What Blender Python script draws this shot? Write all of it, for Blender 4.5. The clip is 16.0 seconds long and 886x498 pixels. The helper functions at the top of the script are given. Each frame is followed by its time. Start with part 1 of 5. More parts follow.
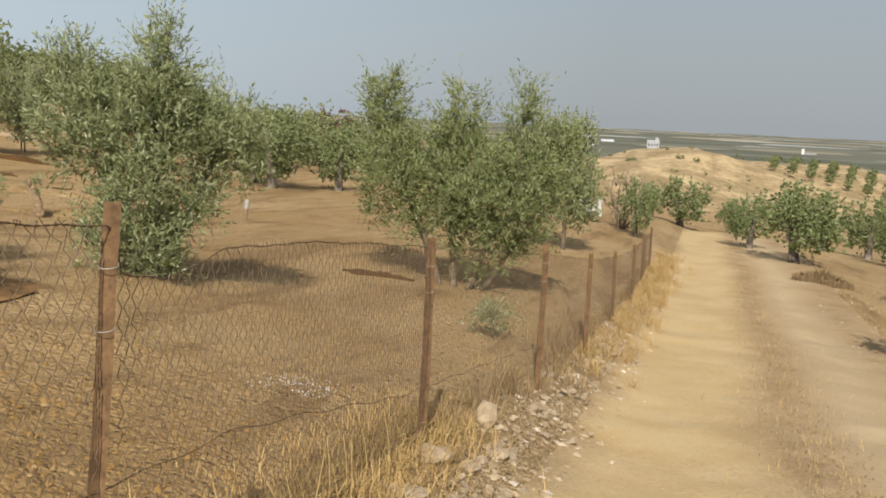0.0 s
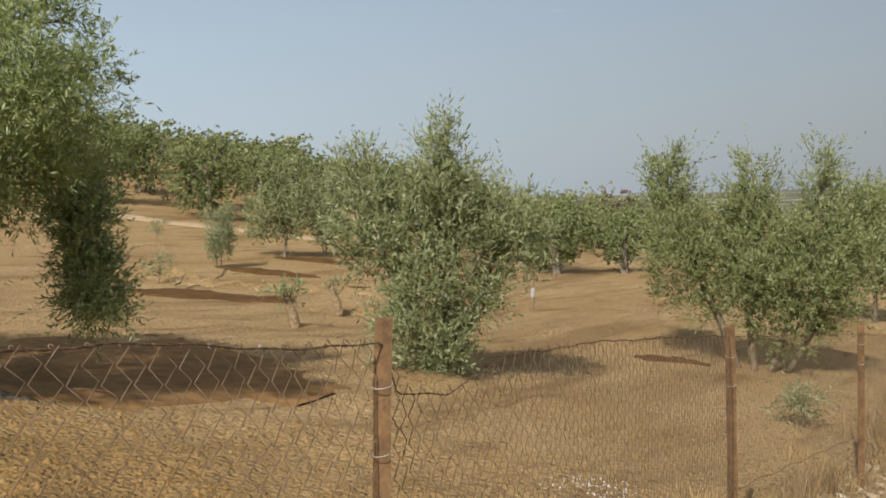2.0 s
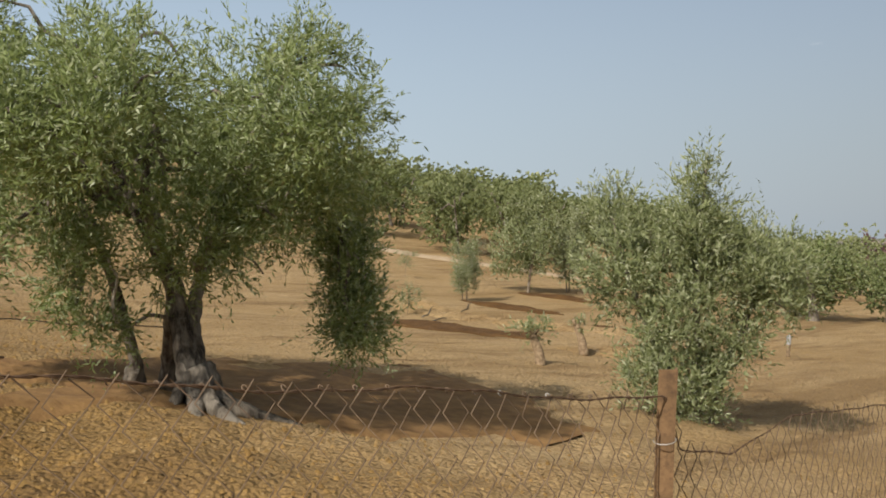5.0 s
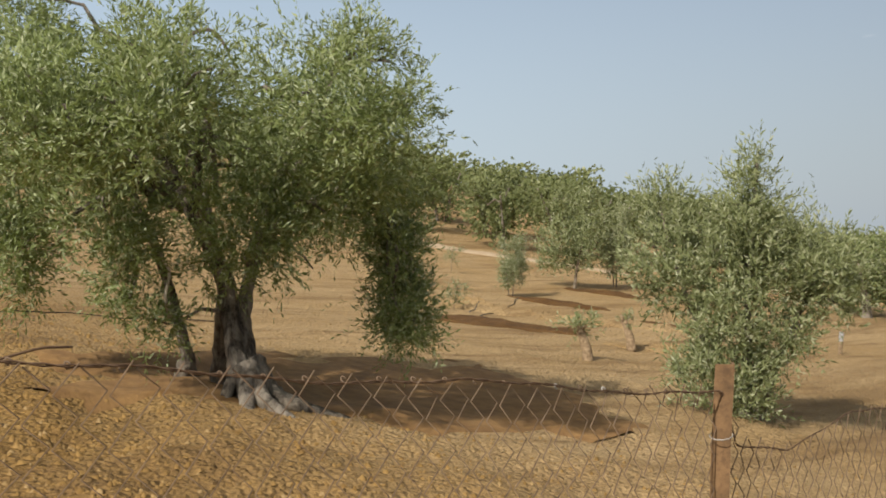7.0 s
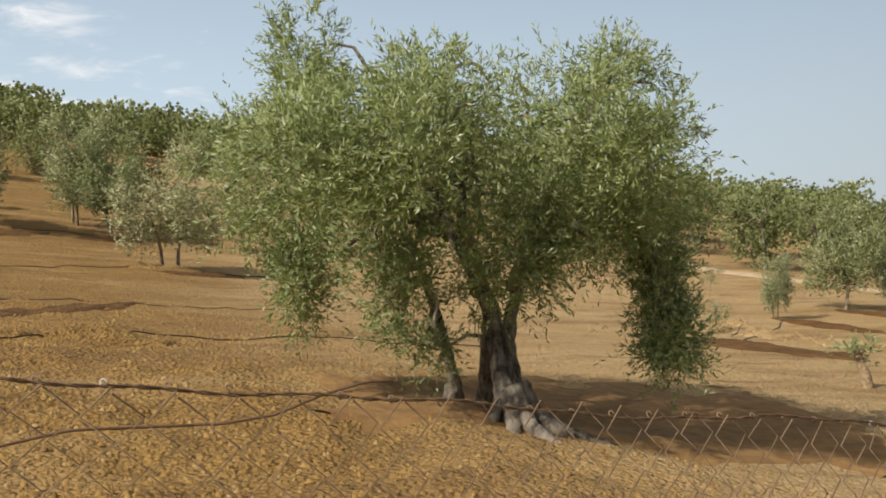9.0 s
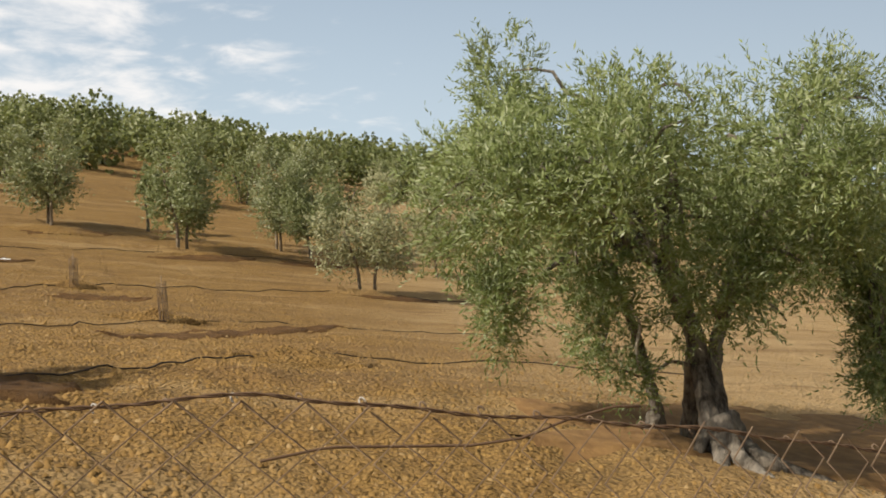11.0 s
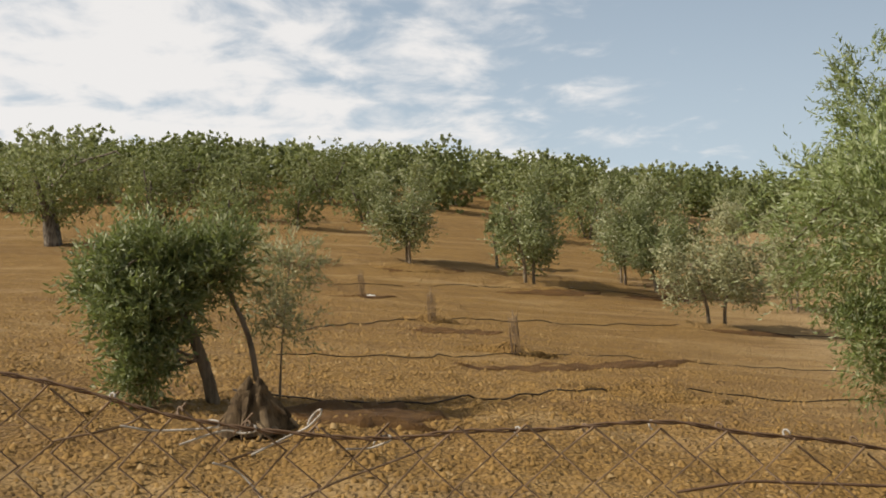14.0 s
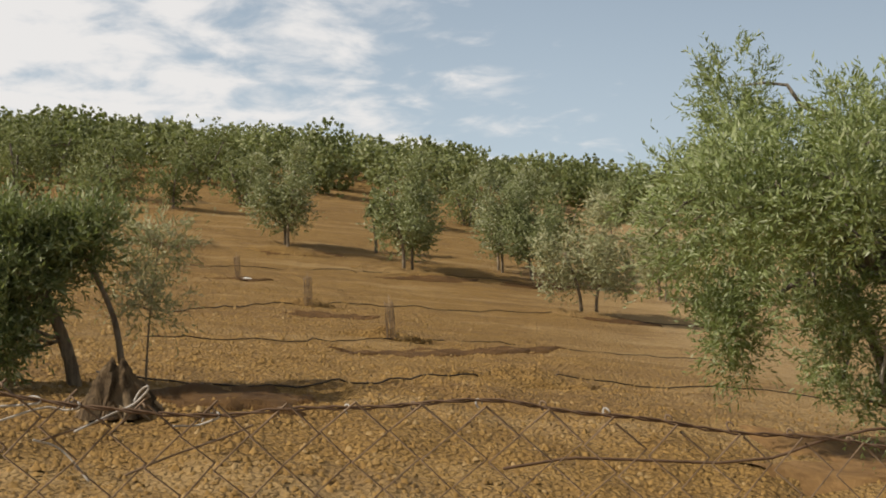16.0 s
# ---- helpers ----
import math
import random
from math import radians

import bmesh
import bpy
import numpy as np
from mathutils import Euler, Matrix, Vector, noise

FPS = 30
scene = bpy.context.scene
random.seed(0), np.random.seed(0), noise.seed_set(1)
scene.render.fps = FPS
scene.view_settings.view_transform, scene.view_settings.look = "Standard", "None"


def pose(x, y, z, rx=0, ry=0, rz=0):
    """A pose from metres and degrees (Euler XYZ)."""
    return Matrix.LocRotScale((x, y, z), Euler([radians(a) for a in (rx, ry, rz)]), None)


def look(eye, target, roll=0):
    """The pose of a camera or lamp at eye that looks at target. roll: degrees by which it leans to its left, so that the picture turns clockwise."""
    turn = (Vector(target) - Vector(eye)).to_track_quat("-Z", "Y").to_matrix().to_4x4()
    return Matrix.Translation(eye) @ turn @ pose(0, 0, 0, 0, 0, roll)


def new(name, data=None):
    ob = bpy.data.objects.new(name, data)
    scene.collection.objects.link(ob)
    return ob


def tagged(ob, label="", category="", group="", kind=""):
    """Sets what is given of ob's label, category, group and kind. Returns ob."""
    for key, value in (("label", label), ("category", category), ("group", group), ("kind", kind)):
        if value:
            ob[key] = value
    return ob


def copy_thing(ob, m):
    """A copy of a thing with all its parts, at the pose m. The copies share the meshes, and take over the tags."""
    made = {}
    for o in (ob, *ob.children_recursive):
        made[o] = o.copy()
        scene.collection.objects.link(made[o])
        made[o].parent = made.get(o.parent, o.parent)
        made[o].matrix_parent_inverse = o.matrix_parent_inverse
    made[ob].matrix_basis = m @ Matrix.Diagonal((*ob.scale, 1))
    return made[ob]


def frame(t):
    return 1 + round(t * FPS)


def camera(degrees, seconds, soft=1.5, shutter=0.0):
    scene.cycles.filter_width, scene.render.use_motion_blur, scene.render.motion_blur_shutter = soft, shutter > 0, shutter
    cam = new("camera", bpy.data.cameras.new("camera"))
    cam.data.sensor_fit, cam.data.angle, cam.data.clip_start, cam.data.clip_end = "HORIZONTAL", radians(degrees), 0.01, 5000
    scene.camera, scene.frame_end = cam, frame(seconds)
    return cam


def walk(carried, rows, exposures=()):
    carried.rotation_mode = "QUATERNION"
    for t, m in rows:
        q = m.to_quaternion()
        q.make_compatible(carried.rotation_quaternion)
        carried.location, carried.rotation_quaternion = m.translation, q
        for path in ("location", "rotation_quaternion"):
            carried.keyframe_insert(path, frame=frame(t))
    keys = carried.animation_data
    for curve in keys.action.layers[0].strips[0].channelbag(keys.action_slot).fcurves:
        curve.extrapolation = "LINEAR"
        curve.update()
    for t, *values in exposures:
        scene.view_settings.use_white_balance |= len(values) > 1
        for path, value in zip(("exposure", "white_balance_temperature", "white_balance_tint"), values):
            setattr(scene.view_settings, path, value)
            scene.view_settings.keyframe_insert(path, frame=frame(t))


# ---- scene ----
cam = camera(46.5, 16.0, 1.8)
PATH = [
    (0.0, pose(0.000, -0.000, 1.600, 82.40, -2.72, 0.44)),
    (0.5, pose(-0.032, 0.049, 1.606, 82.76, -2.72, 4.91)),
    (1.0, pose(-0.010, 0.174, 1.601, 84.73, -2.37, 10.60)),
    (1.5, pose(0.001, 0.261, 1.611, 85.58, -1.13, 15.35)),
    (2.0, pose(-0.023, 0.268, 1.627, 86.88, 1.94, 15.90)),
    (2.5, pose(-0.043, 0.281, 1.642, 88.07, 1.88, 18.56)),
    (3.0, pose(-0.060, 0.276, 1.634, 88.90, 1.35, 21.76)),
    (3.5, pose(-0.091, 0.285, 1.654, 89.10, 0.97, 24.21)),
    (4.0, pose(-0.114, 0.289, 1.646, 89.14, 0.77, 26.52)),
    (4.5, pose(-0.127, 0.285, 1.650, 89.23, 0.79, 28.16)),
    (7.0, pose(-0.152, 0.267, 1.645, 88.98, 0.69, 31.78)),
    (7.5, pose(-0.158, 0.268, 1.654, 89.37, 1.32, 33.38)),
    (8.0, pose(-0.183, 0.249, 1.656, 89.84, 1.45, 37.54)),
    (8.5, pose(-0.195, 0.233, 1.662, 90.00, 1.40, 41.32)),
    (9.0, pose(-0.213, 0.221, 1.663, 90.57, 1.86, 45.66)),
    (9.5, pose(-0.239, 0.211, 1.665, 90.80, 1.51, 49.16)),
    (10.0, pose(-0.251, 0.191, 1.667, 91.53, 1.56, 53.12)),
    (12.5, pose(-0.307, 0.164, 1.647, 93.05, 1.13, 59.49)),
    (13.0, pose(-0.298, 0.133, 1.654, 93.45, 1.03, 63.95)),
    (13.5, pose(-0.301, 0.124, 1.654, 93.81, 1.99, 69.16)),
    (14.0, pose(-0.321, 0.111, 1.653, 94.77, 1.65, 74.99)),
    (14.5, pose(-0.318, 0.111, 1.651, 94.54, 1.24, 75.94)),
    (15.0, pose(-0.307, 0.113, 1.651, 94.29, 1.08, 74.57)),
    (15.5, pose(-0.316, 0.129, 1.647, 94.31, 0.99, 72.94)),
    (16.0, pose(-0.294, 0.156, 1.645, 93.81, 0.87, 68.30)),
]
walk(cam, PATH, ((0.0, 0.13, 6500, 10), (2.0, 0.03, 6500, 10), (3.3, -0.06, 6450, 10), (4.5, 0.0, 6500, 10), (6.0, 0.07, 6550, 10), (9.0, 0.17, 6800, 10), (12.0, 0.10, 6900, 10), (16.0, -0.07, 6900, 10)))

# ---- light ----
SUN_FROM = 184.0     # compass turn of the sun, clockwise from +y
SUN_UP = 40.0
sun = new("sun", bpy.data.lights.new("sun", "SUN"))
sun.data.energy, sun.data.angle, sun.data.color = 4.9, radians(0.8), (1.0, 0.93, 0.83)
sa, se = radians(SUN_FROM), radians(SUN_UP)
sun.matrix_world = look((0, 0, 60), (-math.sin(sa) * math.cos(se), -math.cos(sa) * math.cos(se), 60 - math.sin(se)))

ZENITH_FILL = (3.6, 3.5, 3.3, 1)
HAZE, HAZE_FAR, CLOUD = (5.9, 7.15, 8.3, 1), (3.35, 3.65, 3.9, 1), (9.2, 9.2, 9.4, 1)
world = bpy.data.worlds.new("sky")
scene.world = world
world.use_nodes = True


def link(tree, a, b):
    tree.links.new(a, b)


def sky_nodes():
    nt = world.node_tree
    nt.nodes.clear()
    out, bg = nt.nodes.new("ShaderNodeOutputWorld"), nt.nodes.new("ShaderNodeBackground")
    sky = nt.nodes.new("ShaderNodeTexSky")
    sky.sky_type, sky.sun_disc = "NISHITA", False
    sky.sun_elevation, sky.sun_rotation = se, sa
    sky.air_density, sky.dust_density, sky.ozone_density, sky.altitude = 1.0, 1.5, 1.2, 400
    bg.inputs["Strength"].default_value = 0.097
    co = nt.nodes.new("ShaderNodeTexCoord")
    sep = nt.nodes.new("ShaderNodeSeparateXYZ")
    link(nt, co.outputs["Generated"], sep.inputs[0])
    # cloud sheets: stretched noise on a high layer, thicker over the hill
    up = nt.nodes.new("ShaderNodeMath")
    up.operation = "ADD"
    up.inputs[1].default_value = 0.14
    link(nt, sep.outputs[2], up.inputs[0])
    div = nt.nodes.new("ShaderNodeVectorMath")
    div.operation = "DIVIDE"
    comb = nt.nodes.new("ShaderNodeCombineXYZ")
    for k in range(3):
        link(nt, up.outputs[0], comb.inputs[k])
    link(nt, co.outputs["Generated"], div.inputs[0])
    link(nt, comb.outputs[0], div.inputs[1])
    no = nt.nodes.new("ShaderNodeTexNoise")
    no.inputs["Scale"].default_value, no.inputs["Detail"].default_value, no.inputs["Roughness"].default_value = 5.0, 9, 0.55
    no.inputs["Distortion"].default_value = 0.3
    link(nt, div.outputs[0], no.inputs["Vector"])
    side = nt.nodes.new("ShaderNodeVectorMath")
    side.operation = "DOT_PRODUCT"
    side.inputs[1].default_value = (-0.98, -0.2, 0.0)
    link(nt, co.outputs["Generated"], side.inputs[0])
    where = nt.nodes.new("ShaderNodeMapRange")
    where.inputs[1].default_value, where.inputs[2].default_value = 0.62, 0.99
    where.inputs[3].default_value, where.inputs[4].default_value = -0.30, 0.21
    link(nt, side.outputs["Value"], where.inputs[0])
    add = nt.nodes.new("ShaderNodeMath")
    link(nt, no.outputs["Fac"], add.inputs[0])
    link(nt, where.outputs[0], add.inputs[1])
    ramp = nt.nodes.new("ShaderNodeMapRange")
    ramp.interpolation_type = "SMOOTHSTEP"
    ramp.inputs[1].default_value, ramp.inputs[2].default_value, ramp.inputs[4].default_value = 0.40, 0.70, 0.88
    link(nt, add.outputs[0], ramp.inputs[0])
    # dusty haze that thickens towards the horizon and lies over the plain
    low = nt.nodes.new("ShaderNodeMapRange")
    low.interpolation_type = "SMOOTHSTEP"
    low.inputs[1].default_value, low.inputs[2].default_value, low.inputs[3].default_value, low.inputs[4].default_value = -0.02, 0.40, 0.93, 0.42
    link(nt, sep.outputs[2], low.inputs[0])
    haze = nt.nodes.new("ShaderNodeMix")
    haze.data_type = "RGBA"
    veil = nt.nodes.new("ShaderNodeMix")
    veil.data_type = "RGBA"
    veil.inputs["A"].default_value, veil.inputs["B"].default_value = HAZE_FAR, HAZE
    turn = nt.nodes.new("ShaderNodeMapRange")
    turn.inputs[1].default_value, turn.inputs[2].default_value = -0.35, 0.75
    link(nt, side.outputs["Value"], turn.inputs[0])
    link(nt, turn.outputs[0], veil.inputs["Factor"])
    link(nt, veil.outputs["Result"], haze.inputs["B"])
    link(nt, low.outputs[0], haze.inputs["Factor"])
    link(nt, sky.outputs[0], haze.inputs["A"])
    mix = nt.nodes.new("ShaderNodeMix")
    mix.data_type = "RGBA"
    mix.inputs["B"].default_value = CLOUD
    link(nt, ramp.outputs[0], mix.inputs["Factor"])
    link(nt, haze.outputs["Result"], mix.inputs["A"])
    # unseen pale veil overhead, added to make the fill light less blue
    high = nt.nodes.new("ShaderNodeMapRange")
    high.interpolation_type = "SMOOTHSTEP"
    high.inputs[1].default_value, high.inputs[2].default_value, high.inputs[4].default_value = 0.34, 0.80, 0.8
    link(nt, sep.outputs[2], high.inputs[0])
    over = nt.nodes.new("ShaderNodeMix")
    over.data_type = "RGBA"
    over.inputs["B"].default_value = ZENITH_FILL
    link(nt, high.outputs[0], over.inputs["Factor"])
    link(nt, mix.outputs["Result"], over.inputs["A"])
    link(nt, over.outputs["Result"], bg.inputs["Color"])
    link(nt, bg.outputs[0], out.inputs["Surface"])


sky_nodes()

# ---- materials ----


def material(name, rough=0.85):
    m = bpy.data.materials.new(name)
    m.use_nodes = True
    b = m.node_tree.nodes["Principled BSDF"]
    b.inputs["Roughness"].default_value = rough
    b.inputs["Specular IOR Level"].default_value = 0.25
    return m, m.node_tree, b


def texture(nt, scale, detail=4, rough=0.55, kind="Noise", coord="Object", stretch=None):
    co = nt.nodes.new("ShaderNodeTexCoord")
    out = co.outputs[coord]
    if stretch:
        mp = nt.nodes.new("ShaderNodeMapping")
        mp.inputs["Scale"].default_value = stretch[:3]
        mp.inputs["Rotation"].default_value = (0, 0, stretch[3] if len(stretch) > 3 else 0)
        link(nt, out, mp.inputs["Vector"])
        out = mp.outputs[0]
    n = nt.nodes.new("ShaderNodeTexNoise" if kind == "Noise" else "ShaderNodeTexVoronoi")
    n.inputs["Scale"].default_value = scale
    if kind == "Noise":
        n.inputs["Detail"].default_value, n.inputs["Roughness"].default_value = detail, rough
    link(nt, out, n.inputs["Vector"])
    return n


def spread(nt, value, lo, hi, a=0.0, b=1.0):
    r = nt.nodes.new("ShaderNodeMapRange")
    r.inputs[1].default_value, r.inputs[2].default_value, r.inputs[3].default_value, r.inputs[4].default_value = lo, hi, a, b
    link(nt, value, r.inputs[0])
    return r.outputs[0]


def blend(nt, fac, a, b, mode="MIX"):
    m = nt.nodes.new("ShaderNodeMix")
    m.data_type, m.blend_type = "RGBA", mode
    for v, key in ((a, "A"), (b, "B")):
        if isinstance(v, tuple):
            m.inputs[key].default_value = (*v, 1)
        else:
            link(nt, v, m.inputs[key])
    if isinstance(fac, float):
        m.inputs["Factor"].default_value = fac
    else:
        link(nt, fac, m.inputs["Factor"])
    return m.outputs["Result"]


def relief(nt, b, heights):
    last = None
    for value, strength, dist in heights:
        n = nt.nodes.new("ShaderNodeBump")
        n.inputs["Strength"].default_value, n.inputs["Distance"].default_value = strength, dist
        link(nt, value, n.inputs["Height"])
        if last:
            link(nt, last, n.inputs["Normal"])
        last = n.outputs[0]
    link(nt, last, b.inputs["Normal"])


def attribute(nt, name):
    a = nt.nodes.new("ShaderNodeAttribute")
    a.attribute_name = name
    return a.outputs["Fac"]


def soil_material():
    m, nt, b = material("soil", 0.95)
    big, mid = texture(nt, 0.35, 5), texture(nt, 2.6, 6, 0.65)
    fine, grit = texture(nt, 22, 6, 0.7), texture(nt, 30, kind="Voronoi")
    col = blend(nt, spread(nt, big.outputs["Fac"], 0.38, 0.62), SOIL_A, SOIL_B)
    col = blend(nt, spread(nt, mid.outputs["Fac"], 0.42, 0.66), col, SOIL_C)
    col = blend(nt, spread(nt, fine.outputs["Fac"], 0.42, 0.64, 0.0, 0.85), col, SOIL_D)
    stones = spread(nt, grit.outputs["Distance"], 0.10, 0.16, 0.8, 0.0)
    pick = texture(nt, 9.0, 3)
    stone_fac = nt.nodes.new("ShaderNodeMath")
    stone_fac.operation = "MULTIPLY"
    link(nt, stones, stone_fac.inputs[0])
    link(nt, spread(nt, pick.outputs["Fac"], 0.45, 0.55), stone_fac.inputs[1])
    col = blend(nt, stone_fac.outputs[0], col, (0.56, 0.45, 0.31))
    # freshly tilled upper part, darker and browner
    till = blend(nt, spread(nt, mid.outputs["Fac"], 0.36, 0.64), (0.305, 0.176, 0.052), (0.42, 0.26, 0.086))
    # Dark specks stand for shaded pits between clods, put into the colour.
    till = blend(nt, spread(nt, fine.outputs["Fac"], 0.50, 0.62, 0.0, 0.75), till, (0.115, 0.064, 0.024))
    till = blend(nt, spread(nt, big.outputs["Fac"], 0.4, 0.62, 0.0, 0.5), till, (0.38, 0.232, 0.073))
    crumb = texture(nt, 26, kind="Voronoi", stretch=(1.0, 1.0, 1.0, 0.4))
    crumbs = texture(nt, 57, kind="Voronoi")
    # Gaps between crumbs are painted darker, as if in shade.
    till = blend(nt, spread(nt, crumb.outputs["Distance"], 0.40, 0.64, 0.0, 0.45), till, (0.135, 0.078, 0.028))
    till = blend(nt, spread(nt, crumbs.outputs["Distance"], 0.42, 0.62, 0.0, 0.35), till, (0.15, 0.086, 0.031))
    till = blend(nt, stone_fac.outputs[0], till, (0.43, 0.33, 0.21))
    col = blend(nt, attribute(nt, "tilled"), col, till)
    # low furrows along the rows
    co = nt.nodes.new("ShaderNodeTexCoord")
    mp = nt.nodes.new("ShaderNodeMapping")
    mp.vector_type = "TEXTURE"
    mp.inputs["Rotation"].default_value, mp.inputs["Scale"].default_value = (0, 0, -0.25), (1, 7, 1)
    link(nt, co.outputs["Object"], mp.inputs["Vector"])
    furrow = nt.nodes.new("ShaderNodeTexNoise")
    furrow.inputs["Scale"].default_value, furrow.inputs["Detail"].default_value, furrow.inputs["Roughness"].default_value = 2.2, 5, 0.6
    link(nt, mp.outputs[0], furrow.inputs["Vector"])
    bands = nt.nodes.new("ShaderNodeTexNoise")
    bands.inputs["Scale"].default_value, bands.inputs["Detail"].default_value, bands.inputs["Roughness"].default_value = 0.85, 5, 0.62
    link(nt, mp.outputs[0], bands.inputs["Vector"])
    # Dark streaks put furrow shade and moist bands into the soil colour.
    col = blend(nt, spread(nt, bands.outputs["Fac"], 0.52, 0.68, 0.0, 0.6), col, (0.20, 0.118, 0.047))
    col = blend(nt, spread(nt, bands.outputs["Fac"], 0.46, 0.34, 0.0, 0.45), col, (0.45, 0.315, 0.155))
    col = blend(nt, spread(nt, furrow.outputs["Fac"], 0.54, 0.68, 0.0, 0.6), col, (0.175, 0.10, 0.04))
    # stubble ground and the pale quarried hill
    col = blend(nt, attribute(nt, "pale"), col, blend(nt, spread(nt, texture(nt, 0.13, 9, 0.75).outputs["Fac"], 0.42, 0.56), (0.52, 0.395, 0.225), (0.30, 0.22, 0.118)))
    # fields of the plain
    cells = texture(nt, 0.011, kind="Voronoi", stretch=(0.45, 0.75, 1, 0.35))
    tone = nt.nodes.new("ShaderNodeSeparateColor")
    link(nt, cells.outputs["Color"], tone.inputs[0])
    fields = blend(nt, spread(nt, tone.outputs[0], 0.2, 0.8), (0.10, 0.105, 0.075), (0.155, 0.155, 0.115))
    fields = blend(nt, spread(nt, tone.outputs[1], 0.84, 0.88), fields, (0.36, 0.31, 0.22))
    fields = blend(nt, spread(nt, tone.outputs[2], 0.93, 0.95), fields, (0.36, 0.37, 0.36))
    col = blend(nt, attribute(nt, "plain"), col, fields)
    link(nt, col, b.inputs["Base Color"])
    relief(nt, b, ((bands.outputs["Fac"], 0.7, 0.30), (furrow.outputs["Fac"], 0.7, 0.18), (mid.outputs["Fac"], 0.8, 0.08), (texture(nt, 8, 5, 0.65).outputs["Fac"], 1.0, 0.055),
                   (spread(nt, texture(nt, 15, kind="Voronoi").outputs["Distance"], 0.0, 0.7, 1.0, 0.0), 0.6, 0.022), (spread(nt, crumb.outputs["Distance"], 0.0, 0.7, 1.0, 0.0), 0.9, 0.022), (fine.outputs["Fac"], 0.9, 0.022), (spread(nt, grit.outputs["Distance"], 0.0, 0.6, 1.0, 0.0), 0.6, 0.012)))
    return m


SOIL_A, SOIL_B, SOIL_C, SOIL_D = (0.425, 0.28, 0.12), (0.54, 0.385, 0.20), (0.45, 0.308, 0.15), (0.27, 0.178, 0.083)
SOIL = soil_material()


def track_material():
    """Driven dust: pale wheel lanes, a dull weedy crown, browner rims with gravel."""
    m, nt, b = material("track_dust", 0.95)
    dust, fine, big = texture(nt, 1.3, 6, 0.65), texture(nt, 24, 6, 0.7), texture(nt, 0.5, 4)
    grit = texture(nt, 26, kind="Voronoi")
    col = blend(nt, spread(nt, dust.outputs["Fac"], 0.35, 0.65), (0.52, 0.375, 0.18), (0.56, 0.43, 0.24))
    col = blend(nt, spread(nt, fine.outputs["Fac"], 0.48, 0.72, 0.0, 0.35), col, (0.38, 0.28, 0.16))
    other = blend(nt, spread(nt, dust.outputs["Fac"], 0.4, 0.62), (0.50, 0.385, 0.235), (0.40, 0.305, 0.185))
    col = blend(nt, attribute(nt, "lane"), col, other)
    rim = blend(nt, spread(nt, dust.outputs["Fac"], 0.38, 0.62), (0.30, 0.205, 0.105), (0.42, 0.305, 0.175))
    rim = blend(nt, spread(nt, fine.outputs["Fac"], 0.45, 0.66, 0.0, 0.7), rim, (0.20, 0.135, 0.07))
    rim = blend(nt, spread(nt, grit.outputs["Distance"], 0.10, 0.17, 0.7, 0.0), rim, (0.55, 0.45, 0.32))
    col = blend(nt, attribute(nt, "track"), rim, col)
    col = blend(nt, spread(nt, big.outputs["Fac"], 0.45, 0.65, 0.0, 0.25), col, (0.42, 0.31, 0.17))
    link(nt, col, b.inputs["Base Color"])
    relief(nt, b, ((dust.outputs["Fac"], 0.5, 0.05), (fine.outputs["Fac"], 0.6, 0.012), (spread(nt, grit.outputs["Distance"], 0.0, 0.5, 1.0, 0.0), 0.5, 0.010)))
    return m


TRACK = track_material()


# One colour for damp dug soil and for shade painted beside trees.
def damp_shade_material():
    m, nt, b = material("damp_soil_shade", 0.9)
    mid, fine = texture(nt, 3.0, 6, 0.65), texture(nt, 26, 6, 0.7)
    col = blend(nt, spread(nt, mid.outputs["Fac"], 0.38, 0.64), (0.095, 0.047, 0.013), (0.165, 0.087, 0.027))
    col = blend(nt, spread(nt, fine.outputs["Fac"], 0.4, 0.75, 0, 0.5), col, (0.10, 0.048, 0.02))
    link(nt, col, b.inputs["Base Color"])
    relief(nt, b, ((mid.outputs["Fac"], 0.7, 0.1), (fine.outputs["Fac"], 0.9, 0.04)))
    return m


DAMP_SHADE = damp_shade_material()


def plain_material(name, a, b_, rough=0.85, scale=12.0, depth=0.01):
    """Two close tones broken up by noise, with a little relief."""
    m, nt, b = material(name, rough)
    n, f = texture(nt, scale, 6, 0.65), texture(nt, scale * 7, 4)
    col = blend(nt, spread(nt, n.outputs["Fac"], 0.36, 0.64), a, b_)
    link(nt, col, b.inputs["Base Color"])
    relief(nt, b, ((n.outputs["Fac"], 0.5, depth), (f.outputs["Fac"], 0.4, depth * 0.3)))
    return m


def varied_material(name, a, b_, c, rough=0.9):
    """A tone for each loose piece."""
    m, nt, b = material(name, rough)
    geo = nt.nodes.new("ShaderNodeNewGeometry")
    col = blend(nt, spread(nt, geo.outputs["Random Per Island"], 0.0, 0.7), a, b_)
    col = blend(nt, spread(nt, geo.outputs["Random Per Island"], 0.84, 0.92), col, c)
    f = texture(nt, 60, 4)
    col = blend(nt, spread(nt, f.outputs["Fac"], 0.4, 0.7, 0, 0.3), col, a)
    link(nt, col, b.inputs["Base Color"])
    relief(nt, b, ((f.outputs["Fac"], 0.5, 0.006),))
    return m


